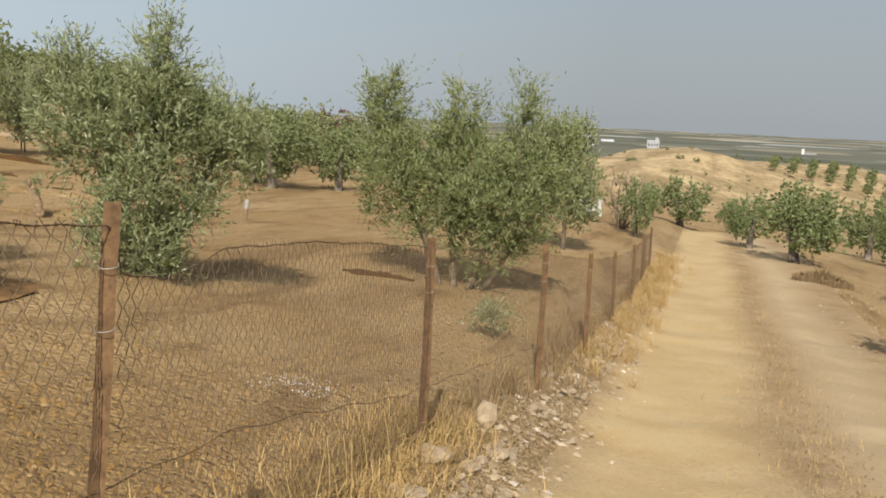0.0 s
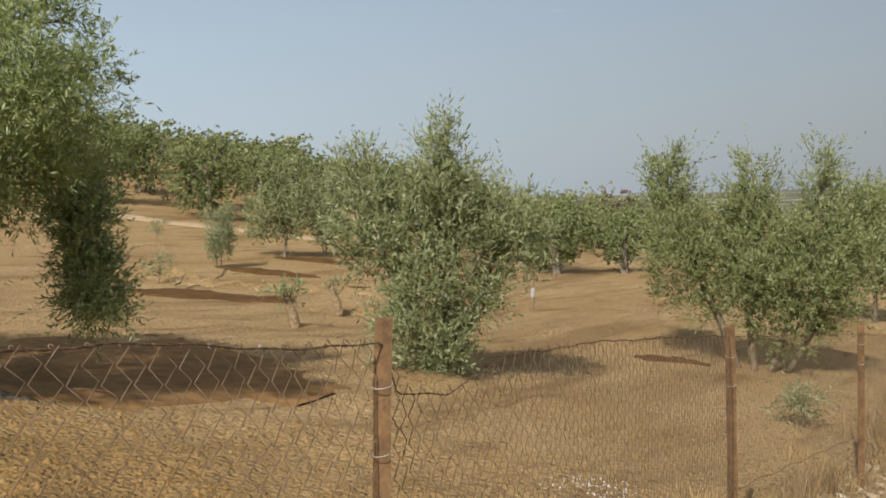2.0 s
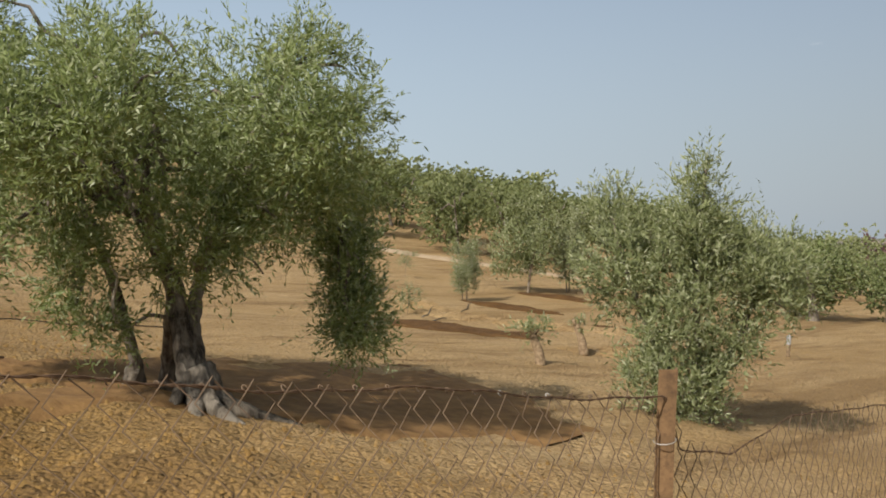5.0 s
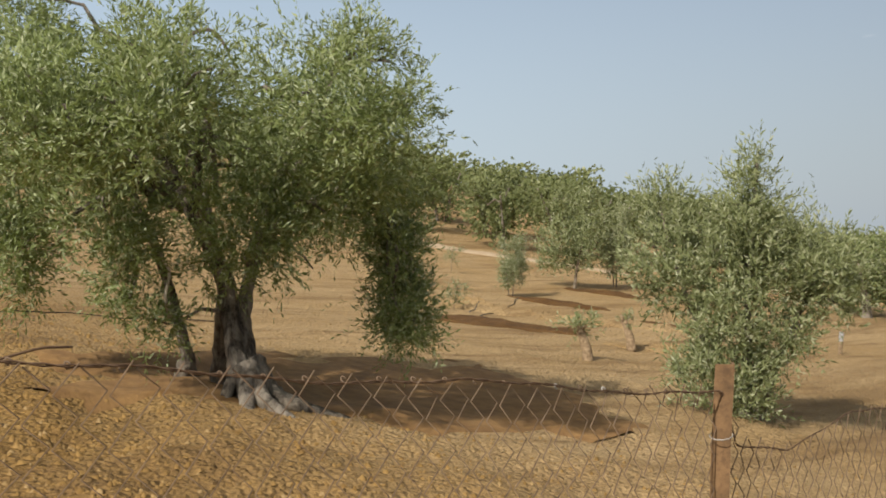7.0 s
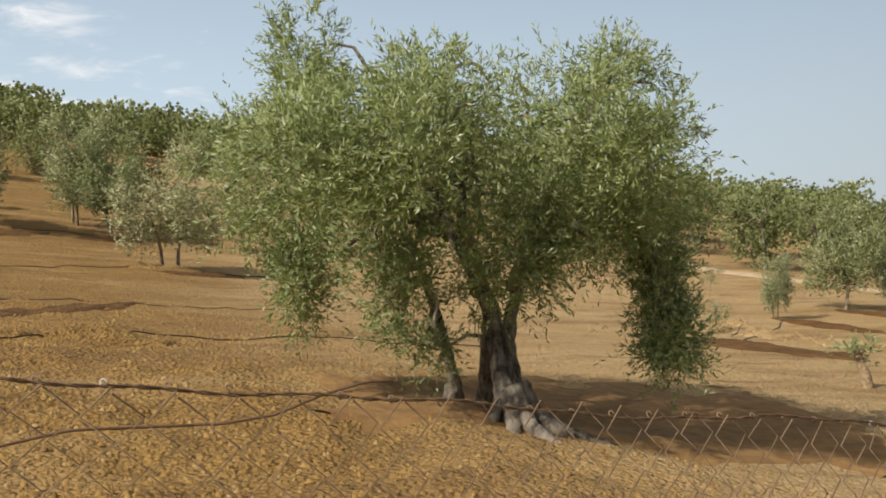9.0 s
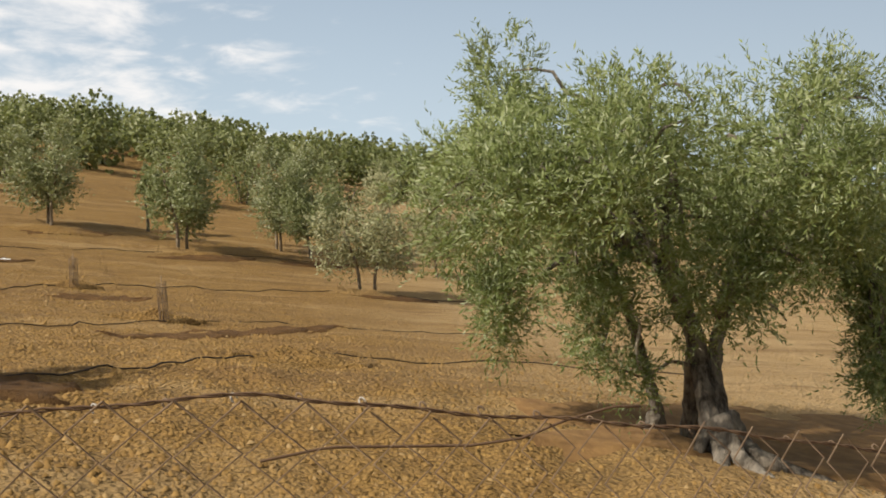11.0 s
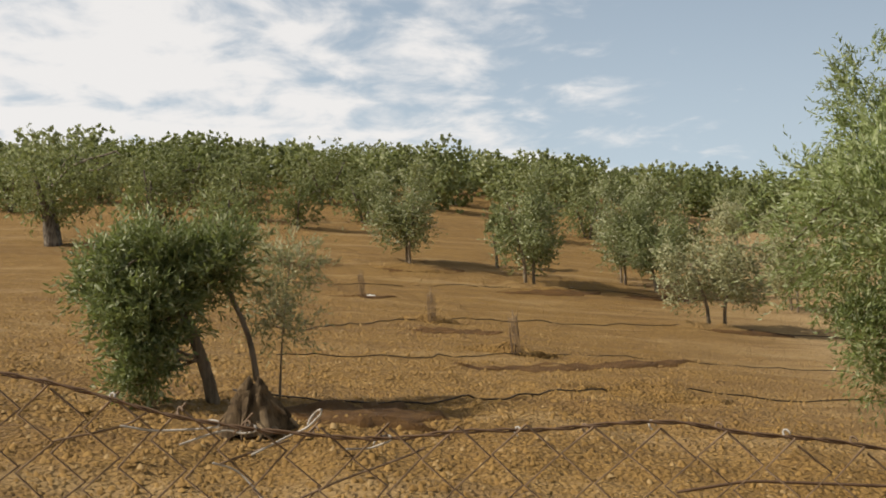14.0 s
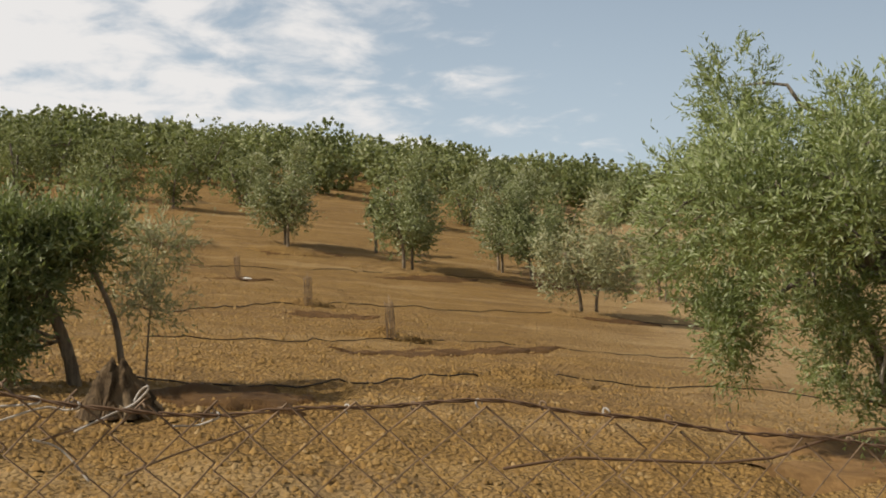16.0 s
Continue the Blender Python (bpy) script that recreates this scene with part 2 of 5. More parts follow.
CLOD = varied_material("clod", (0.19, 0.110, 0.034), (0.295, 0.180, 0.060), (0.35, 0.24, 0.112))
PEBBLE = varied_material("pebble", (0.38, 0.28, 0.17), (0.52, 0.42, 0.29), (0.66, 0.58, 0.47))
STRAW = varied_material("straw", (0.36, 0.235, 0.09), (0.54, 0.385, 0.165), (0.26, 0.17, 0.085))
WEED = varied_material("dry_weed", (0.25, 0.17, 0.09), (0.36, 0.26, 0.14), (0.2, 0.15, 0.09))
ROCK = plain_material("limestone", (0.33, 0.25, 0.165), (0.48, 0.385, 0.265), 0.9, 9, 0.03)
PALE_SOIL = plain_material("pale_trodden_soil", (0.40, 0.29, 0.18), (0.48, 0.38, 0.26), 0.95, 3, 0.05)
# Reddish soil with the big olive's shade put into its colour.
RED_SHADE = plain_material("red_soil_shade", (0.18, 0.098, 0.038), (0.28, 0.163, 0.064), 0.95, 6, 0.05)
HOSE = plain_material("black_hose", (0.028, 0.022, 0.018), (0.06, 0.045, 0.035), 0.6, 20, 0.002)
STUMP = plain_material("grey_stump_wood", (0.16, 0.105, 0.06), (0.36, 0.27, 0.17), 0.95, 18, 0.02)
NET = plain_material("brown_netting", (0.15, 0.10, 0.06), (0.24, 0.17, 0.105), 0.9, 30, 0.004)
WHITE = plain_material("weathered_white", (0.60, 0.59, 0.56), (0.70, 0.69, 0.66), 0.7, 5, 0.004)
PLASTIC = plain_material("white_sheeting", (0.40, 0.42, 0.43), (0.52, 0.54, 0.55), 0.6, 0.2, 0.05)
GREYWALL = plain_material("grey_render", (0.36, 0.36, 0.35), (0.45, 0.45, 0.44), 0.9, 0.4, 0.05)
GAP = plain_material("dark_opening", (0.05, 0.05, 0.055), (0.08, 0.08, 0.085), 0.6, 1.0, 0.01)


def leaf_material(name, dark, light, silver, through_col):
    m, nt, b = material(name, 0.5)
    geo = nt.nodes.new("ShaderNodeNewGeometry")
    rnd = geo.outputs["Random Per Island"]
    col = blend(nt, spread(nt, rnd, 0.0, 0.75), dark, light)
    col = blend(nt, spread(nt, rnd, 0.70, 0.97), col, silver)
    clump = texture(nt, 1.6, 3)
    col = blend(nt, spread(nt, clump.outputs["Fac"], 0.35, 0.65, 0.0, 0.35), col, light)
    link(nt, col, b.inputs["Base Color"])
    b.inputs["Specular IOR Level"].default_value = 0.3
    # leaves of a tuft face outwards with it
    tuft = nt.nodes.new("ShaderNodeAttribute")
    tuft.attribute_name = "outward"
    turn = nt.nodes.new("ShaderNodeVectorTransform")
    turn.vector_type, turn.convert_from, turn.convert_to = "NORMAL", "OBJECT", "WORLD"
    link(nt, tuft.outputs["Vector"], turn.inputs[0])
    half = nt.nodes.new("ShaderNodeMix")
    half.data_type = "VECTOR"
    half.inputs["Factor"].default_value = 0.38
    link(nt, geo.outputs["Normal"], half.inputs["A"])
    link(nt, turn.outputs[0], half.inputs["B"])
    unit = nt.nodes.new("ShaderNodeVectorMath")
    unit.operation = "NORMALIZE"
    link(nt, half.outputs["Result"], unit.inputs[0])
    link(nt, unit.outputs[0], b.inputs["Normal"])
    tr = nt.nodes.new("ShaderNodeBsdfTranslucent")
    tr.inputs["Color"].default_value = (*through_col, 1)
    mix = nt.nodes.new("ShaderNodeMixShader")
    mix.inputs[0].default_value = 0.30
    link(nt, b.outputs[0], mix.inputs[1])
    link(nt, tr.outputs[0], mix.inputs[2])
    link(nt, mix.outputs[0], nt.nodes["Material Output"].inputs["Surface"])
    return m


LEAF_OLIVE = leaf_material("olive_leaf", (0.076, 0.104, 0.033), (0.258, 0.310, 0.112), (0.51, 0.545, 0.365), (0.28, 0.35, 0.092))
LEAF_GREY = leaf_material("grey_olive_leaf", (0.105, 0.124, 0.055), (0.285, 0.308, 0.15), (0.57, 0.58, 0.43), (0.31, 0.345, 0.12))
LEAF_DARK = leaf_material("dark_leaf", (0.083, 0.104, 0.038), (0.20, 0.228, 0.088), (0.31, 0.326, 0.172), (0.232, 0.273, 0.072))
LEAF_HILL = leaf_material("hill_leaf", (0.112, 0.134, 0.052), (0.272, 0.30, 0.126), (0.40, 0.415, 0.24), (0.29, 0.33, 0.098))
LEAF_BUSH = leaf_material("bushy_olive_leaf", (0.082, 0.105, 0.037), (0.225, 0.257, 0.095), (0.45, 0.47, 0.28), (0.26, 0.30, 0.09))
LEAF_SILVER = leaf_material("silver_leaf", (0.265, 0.27, 0.145), (0.39, 0.39, 0.22), (0.54, 0.535, 0.36), (0.33, 0.335, 0.13))
LEAF_MID = leaf_material("green_olive_leaf", (0.105, 0.13, 0.052), (0.26, 0.29, 0.13), (0.50, 0.515, 0.35), (0.29, 0.33, 0.11))
LEAF_DEEP = leaf_material("deep_green_olive_leaf", (0.078, 0.105, 0.038), (0.215, 0.255, 0.096), (0.43, 0.45, 0.28), (0.24, 0.295, 0.082))
LEAF_PURPLE = leaf_material("dull_red_leaf", (0.10, 0.055, 0.055), (0.17, 0.095, 0.09), (0.24, 0.16, 0.15), (0.16, 0.07, 0.06))


def bark_material(name, a, b_, c):
    m, nt, b = material(name, 0.95)
    grain = texture(nt, 9, 7, 0.7, stretch=(2.4, 2.4, 0.45))
    spots = texture(nt, 3.0, 4)
    col = blend(nt, spread(nt, grain.outputs["Fac"], 0.40, 0.60), a, b_)
    col = blend(nt, spread(nt, spots.outputs["Fac"], 0.5, 0.68, 0, 0.7), col, c)
    link(nt, col, b.inputs["Base Color"])
    relief(nt, b, ((grain.outputs["Fac"], 1.0, 0.05), (texture(nt, 60, 4).outputs["Fac"], 0.5, 0.008)))
    return m


BARK = bark_material("olive_bark", (0.06, 0.048, 0.037), (0.26, 0.222, 0.172), (0.39, 0.345, 0.285))
BARK_BARE = bark_material("bare_dead_wood", (0.34, 0.29, 0.22), (0.52, 0.46, 0.37), (0.60, 0.54, 0.45))
BARK_DEAD = bark_material("dead_root_wood", (0.06, 0.040, 0.022), (0.21, 0.143, 0.078), (0.33, 0.245, 0.15))
BARK_PALE = bark_material("pale_bark", (0.15, 0.115, 0.078), (0.31, 0.245, 0.17), (0.38, 0.32, 0.25))


def rust_material(name, a, b_, c, metal=0.25):
    m, nt, b = material(name, 0.8)
    n1, n2 = texture(nt, 14, 6, 0.7), texture(nt, 70, 4)
    col = blend(nt, spread(nt, n1.outputs["Fac"], 0.38, 0.62), a, b_)
    col = blend(nt, spread(nt, n2.outputs["Fac"], 0.5, 0.7, 0, 0.6), col, c)
    link(nt, col, b.inputs["Base Color"])
    b.inputs["Metallic"].default_value = metal
    relief(nt, b, ((n2.outputs["Fac"], 0.4, 0.003),))
    return m


RUST = rust_material("rusty_steel", (0.12, 0.072, 0.036), (0.215, 0.128, 0.062), (0.075, 0.044, 0.025), 0.05)
WIRE = rust_material("rusty_wire", (0.15, 0.10, 0.063), (0.235, 0.165, 0.11), (0.08, 0.05, 0.03), 0.1)
WIRE_EDGE = rust_material("dark_rusty_wire", (0.11, 0.066, 0.04), (0.165, 0.105, 0.066), (0.06, 0.036, 0.024), 0.1)
WIRE_BRIGHT = rust_material("galvanised_wire", (0.36, 0.33, 0.29), (0.52, 0.49, 0.45), (0.24, 0.20, 0.16), 0.3)

# ---- mesh helpers ----


def mesh_from(name, verts, faces, mat, smooth=False):
    """verts: n x 3; faces: m x k, one k for all."""
    verts, faces = np.asarray(verts, np.float32), np.asarray(faces, np.int32)
    me = bpy.data.meshes.new(name)
    me.vertices.add(len(verts))
    me.vertices.foreach_set("co", verts.ravel())
    k = faces.shape[1]
    me.loops.add(faces.size)
    me.loops.foreach_set("vertex_index", faces.ravel())
    me.polygons.add(len(faces))
    me.polygons.foreach_set("loop_start", np.arange(0, faces.size, k, dtype=np.int32))
    me.polygons.foreach_set("use_smooth", np.full(len(faces), smooth))
    me.materials.append(mat)
    me.update(calc_edges=True)
    return me


def part(name, me, parent, label=""):
    ob = new(name, me)
    ob.parent = parent
    if label:
        ob["label"] = label
    return ob


def empty(name, m=None):
    ob = new(name)
    ob.empty_display_size = 0.2
    if m is not None:
        ob.matrix_world = m
    return ob


def tube(points, radii, sides=6, rough=0.0, rng=None, cap=True):
    """Vertices and quads of a swept tube."""
    p = np.asarray(points, float)
    r = np.broadcast_to(np.asarray(radii, float), (len(p),))
    d = np.gradient(p, axis=0)
    d /= np.linalg.norm(d, axis=1, keepdims=True) + 1e-9
    ref = np.array([0, 0, 1.0]) if abs(d[:, 2]).mean() < 0.8 else np.array([0, 1.0, 0])
    a = np.cross(d, ref)
    a /= np.linalg.norm(a, axis=1, keepdims=True) + 1e-9
    b = np.cross(d, a)
    ang = np.arange(sides) * 2 * np.pi / sides
    rad = r[:, None] * np.ones(sides)
    if rough and rng is not None:
        ridge = 1 + rough * rng.normal(size=sides)
        rad = rad * ridge * (1 + rough * 0.5 * rng.normal(size=rad.shape))
    v = p[:, None] + rad[..., None] * (a[:, None] * np.cos(ang)[:, None] + b[:, None] * np.sin(ang)[:, None])
    i, j = np.meshgrid(np.arange(len(p) - 1), np.arange(sides), indexing="ij")
    j2 = (j + 1) % sides
    f = np.stack([i * sides + j, i * sides + j2, (i + 1) * sides + j2, (i + 1) * sides + j], -1).reshape(-1, 4)
    v = v.reshape(-1, 3)
    if cap:
        n = len(v)
        v = np.vstack([v, p[:1], p[-1:]])
        k = np.arange(0, sides - sides % 2, 2)
        low = np.stack([np.full(len(k), n), (k + 2) % sides, k + 1, k], -1)
        m0 = (len(p) - 1) * sides
        top = np.stack([np.full(len(k), n + 1), m0 + k, m0 + k + 1, m0 + (k + 2) % sides], -1)
        f = np.vstack([f, low, top])
    return v, f


def joined(pieces):
    vs, fs, n = [], [], 0
    for v, f in pieces:
        vs.append(v), fs.append(f + n)
        n += len(v)
    return np.vstack(vs), np.vstack(fs)


def curve_through(points, n):
    """A smooth line of n points through the given ones."""
    p = np.asarray(points, float)
    q = np.vstack([2 * p[0] - p[1], p, 2 * p[-1] - p[-2]])
    out = []
    for t in np.linspace(0, len(p) - 1 - 1e-6, n):
        i = int(t)
        f = t - i
        a, b, c, d = q[i], q[i + 1], q[i + 2], q[i + 3]
        out.append(0.5 * (2 * b + (c - a) * f + (2 * a - 5 * b + 4 * c - d) * f * f + (3 * b - a - 3 * c + d) * f ** 3))
    return np.array(out)


def lattice(x, y, size, seed):
    """Smooth value noise, -1 to 1."""
    gx, gy = x / size, y / size
    ix, iy = np.floor(gx).astype(np.int64), np.floor(gy).astype(np.int64)
    fx, fy = gx - ix, gy - iy
    fx, fy = fx * fx * (3 - 2 * fx), fy * fy * (3 - 2 * fy)

    def h(a, b):
        n = (a * 374761393 + b * 668265263 + seed * 974711) & 0x7FFFFFFF
        n = ((n ^ (n >> 13)) * 1274126177) & 0x7FFFFFFF
        return ((n ^ (n >> 16)) % 20011) / 10005.0 - 1

    return (h(ix, iy) * (1 - fx) + h(ix + 1, iy) * fx) * (1 - fy) + (h(ix, iy + 1) * (1 - fx) + h(ix + 1, iy + 1) * fx) * fy


# The lie of the land: u runs to the left of the fence's line, s along it (downhill)
FX, FY = 0.247, 0.969


def to_us(x, y):
    return -FY * x + FX * y, FX * x + FY * y


def to_xy(u, s):
    return -FY * u + FX * s, FX * u + FY * s


U_AT = (-400, -120, -60, -30, -12, -5, -2.8, -1.0, 0.9, 1.5, 3.0, 5.7, 9.3, 16, 20.6, 23, 30.6, 34.4, 50, 75, 120, 200, 400)
U_Z = (-18, -9, -5.5, -2.6, -1.3, -0.45, -0.06, 0.0, 0.05, 0.36, 0.6, 0.9, 1.17, 1.45, 1.9, 2.15, 3.3, 4.05, 7.4, 12.2, 17.0, 20, 22)
S_AT = (-300, -100, -40, -15, -5, 0, 5, 10, 16, 22, 30, 42, 60, 90, 140, 220, 330)
S_Z = (5, 2.6, 1.5, 1.0, 0.48, 0.0, -0.53, -1.07, -1.55, -1.9, -2.15, -2.6, -4.3, -7.2, -11.5, -17, -24)


def bump(x, y, cx, cy, rx, ry, turn=0.0):
    c, s = math.cos(turn), math.sin(turn)
    dx, dy = x - cx, y - cy
    return np.exp(-((dx * c + dy * s) / rx) ** 2 - ((dy * c - dx * s) / ry) ** 2)


def soft_table(v, at, z):
    """A table read with its corners rounded off."""
    w = 0.10 * np.abs(v) + 0.25
    return sum(k * np.interp(v + w * d, at, z) for d, k in ((-1, 0.2), (-0.5, 0.2), (0, 0.2), (0.5, 0.2), (1, 0.2)))


def ground_z(x, y):
    x, y = np.asarray(x, float), np.asarray(y, float)
    u, s = to_us(x, y)
    z = soft_table(u, U_AT, U_Z) + soft_table(s, S_AT, S_Z)
    # the bare pale hill across the valley and the slope with young orchards
    z = z + 10.5 * bump(x, y, 58, 262, 40, 38) + 17.0 * bump(x, y, 118, 300, 52, 60)
    # the crest of the hill above the field
    z = z + 0.9 * np.clip((u - 54) / 30, 0, 1) * np.clip((46 - s) / 34, 0, 1) * np.clip((400 - u) / 200, 0, 1)
    # the plain far below
    far = np.hypot(x, y)
    k = np.clip((far - 330) / 500, 0, 1)
    k = k * k * (3 - 2 * k) * np.clip((y + 0.9 * x) / (far + 1e-6) * 2.2 + 0.45, 0, 1)
    return z * (1 - k) - 38.0 * k



def on_ground(x, y, lift=0.0):
    return float(ground_z(x, y)) + lift


# ---- ground ----


def rough_ground(x, y):
    """The land with its ruts and furrows."""
    u, s = to_us(x, y)
    near = np.exp(-(np.hypot(x, y) / 60) ** 2)
    field = np.clip((u - 1.5) / 0.6, 0, 1)
    z = ground_z(x, y)
    z = z + near * field * (0.06 * lattice(x, y, 2.3, 3) + 0.03 * lattice(x, y, 0.7, 5) + 0.012 * lattice(x, y, 0.3, 6))
    till = field * np.clip((7.5 - s) / 5, 0, 1) * np.exp(-(np.hypot(x, y) / 40) ** 2)
    z = z + till * (0.035 * lattice(x, y, 0.55, 12) + 0.032 * lattice(x, y, 0.27, 13) + 0.02 * lattice(x + 5.0, 2.5 * y, 0.30, 17))
    gully = np.clip(bump(x, y, 58, 262, 60, 50) * 1.4, 0, 1)
    z = z + gully * (1.2 * lattice(x, y, 16, 14) + 0.7 * lattice(x, y, 7, 15))
    z = z + near * (1 - field) * (0.03 * lattice(x, y, 1.1, 8) + 0.012 * lattice(x, y, 0.35, 9))
    return z


def grid_faces(nx, ny):
    i, j = np.meshgrid(np.arange(nx - 1), np.arange(ny - 1), indexing="ij")
    a = i * ny + j
    return np.stack([a, a + ny, a + ny + 1, a + 1], -1).reshape(-1, 4)


def add_attribute(me, name, values):
    me.attributes.new(name, "FLOAT", "POINT").data.foreach_set("value", np.asarray(values, np.float32).ravel())


def track_mask(u, s):
    edge = 0.12 * lattice(s, u * 0 + 3, 0.6, 21) + 0.15 * lattice(s, u * 0, 2.0, 22)
    left = np.clip((1.0 + edge - u) / 0.35, 0, 1)
    right = np.clip((u + 2.55 + 0.9 * lattice(s, u * 0 + 9, 3.5, 25) * 0.35 - edge) / 0.7, 0, 1)
    crown = np.exp(-((u + 0.9 + 0.15 * lattice(s, u * 0, 3.0, 23)) / 0.40) ** 2)
    return left * right * (1 - crown) * (0.82 + 0.18 * lattice(u, s, 0.8, 24))


def ground():
    n, k = 460, 8.3
    t = np.sinh(k * np.linspace(-1, 1, n)) / math.sinh(k) * 4800
    x, y = np.meshgrid(t - 5.0, t + 5.0, indexing="ij")
    z = rough_ground(x, y)
    u, s = to_us(x, y)
    in_road = np.clip((0.75 - u) / 0.25, 0, 1) * np.clip((u + 3.1) / 0.2, 0, 1) * np.clip((s + 14) / 1, 0, 1) * np.clip((44 - s) / 2, 0, 1)
    z = z - 0.05 * in_road
    me = mesh_from("ground", np.stack([x, y, z], -1).reshape(-1, 3), grid_faces(n, n), SOIL, True)
    far = np.hypot(x, y)
    plain = np.clip((far - 420) / 250, 0, 1) * np.clip((y + 0.9 * x) / (far + 1) * 4 + 1, 0, 1)
    pale = np.clip(1.3 * bump(x, y, 52, 262, 50, 60) + bump(x, y, 105, 300, 80, 70), 0, 1) * (1 - plain)
    pale = np.maximum(pale, 0.3 * np.clip((-2.9 - u) / 1.5, 0, 1) * np.clip((160 - far) / 60, 0, 1))
    pale = np.maximum(pale, 0.5 * np.exp(-((u - 1.25) / 0.5) ** 2) * np.exp(-(far / 60) ** 2))
    add_attribute(me, "plain", plain)
    add_attribute(me, "pale", pale)
    add_attribute(me, "tilled", np.clip((u - 1.2) / 0.8, 0, 1) * np.clip((5.2 - s + 1.2 * lattice(x, y, 3.0, 16) + 0.16 * u) / 4, 0, 1) * np.clip((160 - far) / 60, 0, 1))
    return tagged(new("ground", me), "bare tilled orange-brown orchard soil rising to a hill", "ground", kind="structure")


def road():
    s, u = np.meshgrid(np.arange(-13, 43, 0.14), np.linspace(-3.1, 1.05, 42), indexing="ij")
    s = s + 0
    x, y = to_xy(u, s)
    ruts = -0.05 * np.exp(-((u - 0.25) / 0.35) ** 2) - 0.05 * np.exp(-((u + 2.0) / 0.4) ** 2)
    z = rough_ground(x, y) + ruts * 0.7 + 0.012
    edge = np.minimum(np.clip((1.05 - u) / 0.2, 0, 1), np.clip((u + 3.1) / 0.2, 0, 1))
    z = z - 0.05 * (1 - edge)
    me = mesh_from("road", np.stack([x, y, z], -1).reshape(-1, 3), grid_faces(*s.shape)[:, ::-1], TRACK, True)
    add_attribute(me, "track", track_mask(u, s))
    add_attribute(me, "lane", np.clip((-0.7 - u) / 0.5, 0, 1))
    return tagged(new("road", me), "dusty pale dirt track with two wheel ruts", "road", kind="structure")


ground()
road()

# ---- trees ----
LEAN_AT, STUMP_AT = (-8.06, 0.46), (-7.05, 0.64)


def crown_mesh(name, lobes, rng, clusters, sprigs, leaves, leaf, mat, wide=0.2, droop=0.0, spread_r=0.17, sprig=0.26, upward=0.45, shoots=0.07, fill=0.42):
    """lobes: rows of x, y, z, rx, ry, rz, share. Sprigs of narrow leaves in clusters that leave gaps between them."""
    lb = np.asarray(lobes, float)
    share = lb[:, 6] / lb[:, 6].sum()
    which = rng.choice(len(lb), clusters, p=share)
    d = rng.normal(size=(clusters, 3))
    d /= np.linalg.norm(d, axis=1, keepdims=True)
    rad = rng.random(clusters) ** fill
    c = lb[which, :3] + d * rad[:, None] * lb[which, 3:6]
    out = d * np.array([1, 1, 0.9])
    n = clusters * sprigs
    idx = np.repeat(np.arange(clusters), sprigs)
    size = 0.6 + 0.8 * rng.random(clusters)
    p0 = c[idx] + np.clip(rng.normal(size=(n, 3)), -1.6, 1.6) * (spread_r * size[idx])[:, None]
    sd = 0.75 * out[idx] + rng.normal(size=(n, 3)) * 0.55 + np.array([0, 0, upward])
    sd[:, 2] -= droop * rng.random(n) * 2
    sd /= np.linalg.norm(sd, axis=1, keepdims=True)
    ln = sprig * (0.5 + rng.random(n))
    long = (rng.random(n) < shoots) & (rad[idx] > 0.6)
    ln = np.where(long, ln * 1.9, ln)
    sd = np.where(long[:, None], sd + np.array([0, 0, 0.5]) * (out[idx][:, 2:] > -0.2), sd)
    sd /= np.linalg.norm(sd, axis=1, keepdims=True)
    m = n * leaves
    k = np.repeat(np.arange(n), leaves)
    t = np.tile(np.linspace(0.05, 1, leaves), n) + rng.normal(size=m) * 0.03
    bend = np.array([0, 0, -0.25 * droop - 0.1])
    base = p0[k] + sd[k] * (t * ln[k])[:, None] + bend * (t ** 2 * ln[k])[:, None]
    side = np.cross(sd[k], rng.normal(size=(m, 3)))
    side /= np.linalg.norm(side, axis=1, keepdims=True) + 1e-9
    ld = 0.85 * sd[k] + side * 0.6 + rng.normal(size=(m, 3)) * 0.22
    ld /= np.linalg.norm(ld, axis=1, keepdims=True)
    w = np.cross(ld, rng.normal(size=(m, 3)))
    w /= np.linalg.norm(w, axis=1, keepdims=True) + 1e-9
    ll = leaf * (0.65 + 0.7 * rng.random(m))[:, None]
    v = np.stack([base, base + ld * ll * 0.45 + w * ll * wide / 2, base + ld * ll, base + ld * ll * 0.45 - w * ll * wide / 2], 1).reshape(-1, 3)
    f = np.arange(m * 4).reshape(-1, 4)
    me = mesh_from(name, v, f, mat)
    facing = 0.65 * out[idx[k]] + 0.55 * sd[k] + np.array([0, 0, 0.2])
    facing /= np.linalg.norm(facing, axis=1, keepdims=True) + 1e-9
    me.attributes.new("outward", "FLOAT_VECTOR", "POINT").data.foreach_set("vector", np.repeat(facing, 4, axis=0).astype(np.float32).ravel())
    return me, c


def limb(a, b, r0, r1, rng, n=7, wobble=0.08, sides=6):
    a, b = np.asarray(a, float), np.asarray(b, float)
    t = np.linspace(0, 1, n)[:, None]
    p = a + (b - a) * t
    amp = wobble * np.linalg.norm(b - a)
    p = p + np.cumsum(rng.normal(size=(n, 3)), axis=0) * amp * 0.35 * np.sin(np.pi * t)
    p[:, 2] += 0.5 * amp * np.sin(np.pi * t[:, 0])
    return tube(p, np.linspace(r0, r1, n), sides, 0.08, rng)


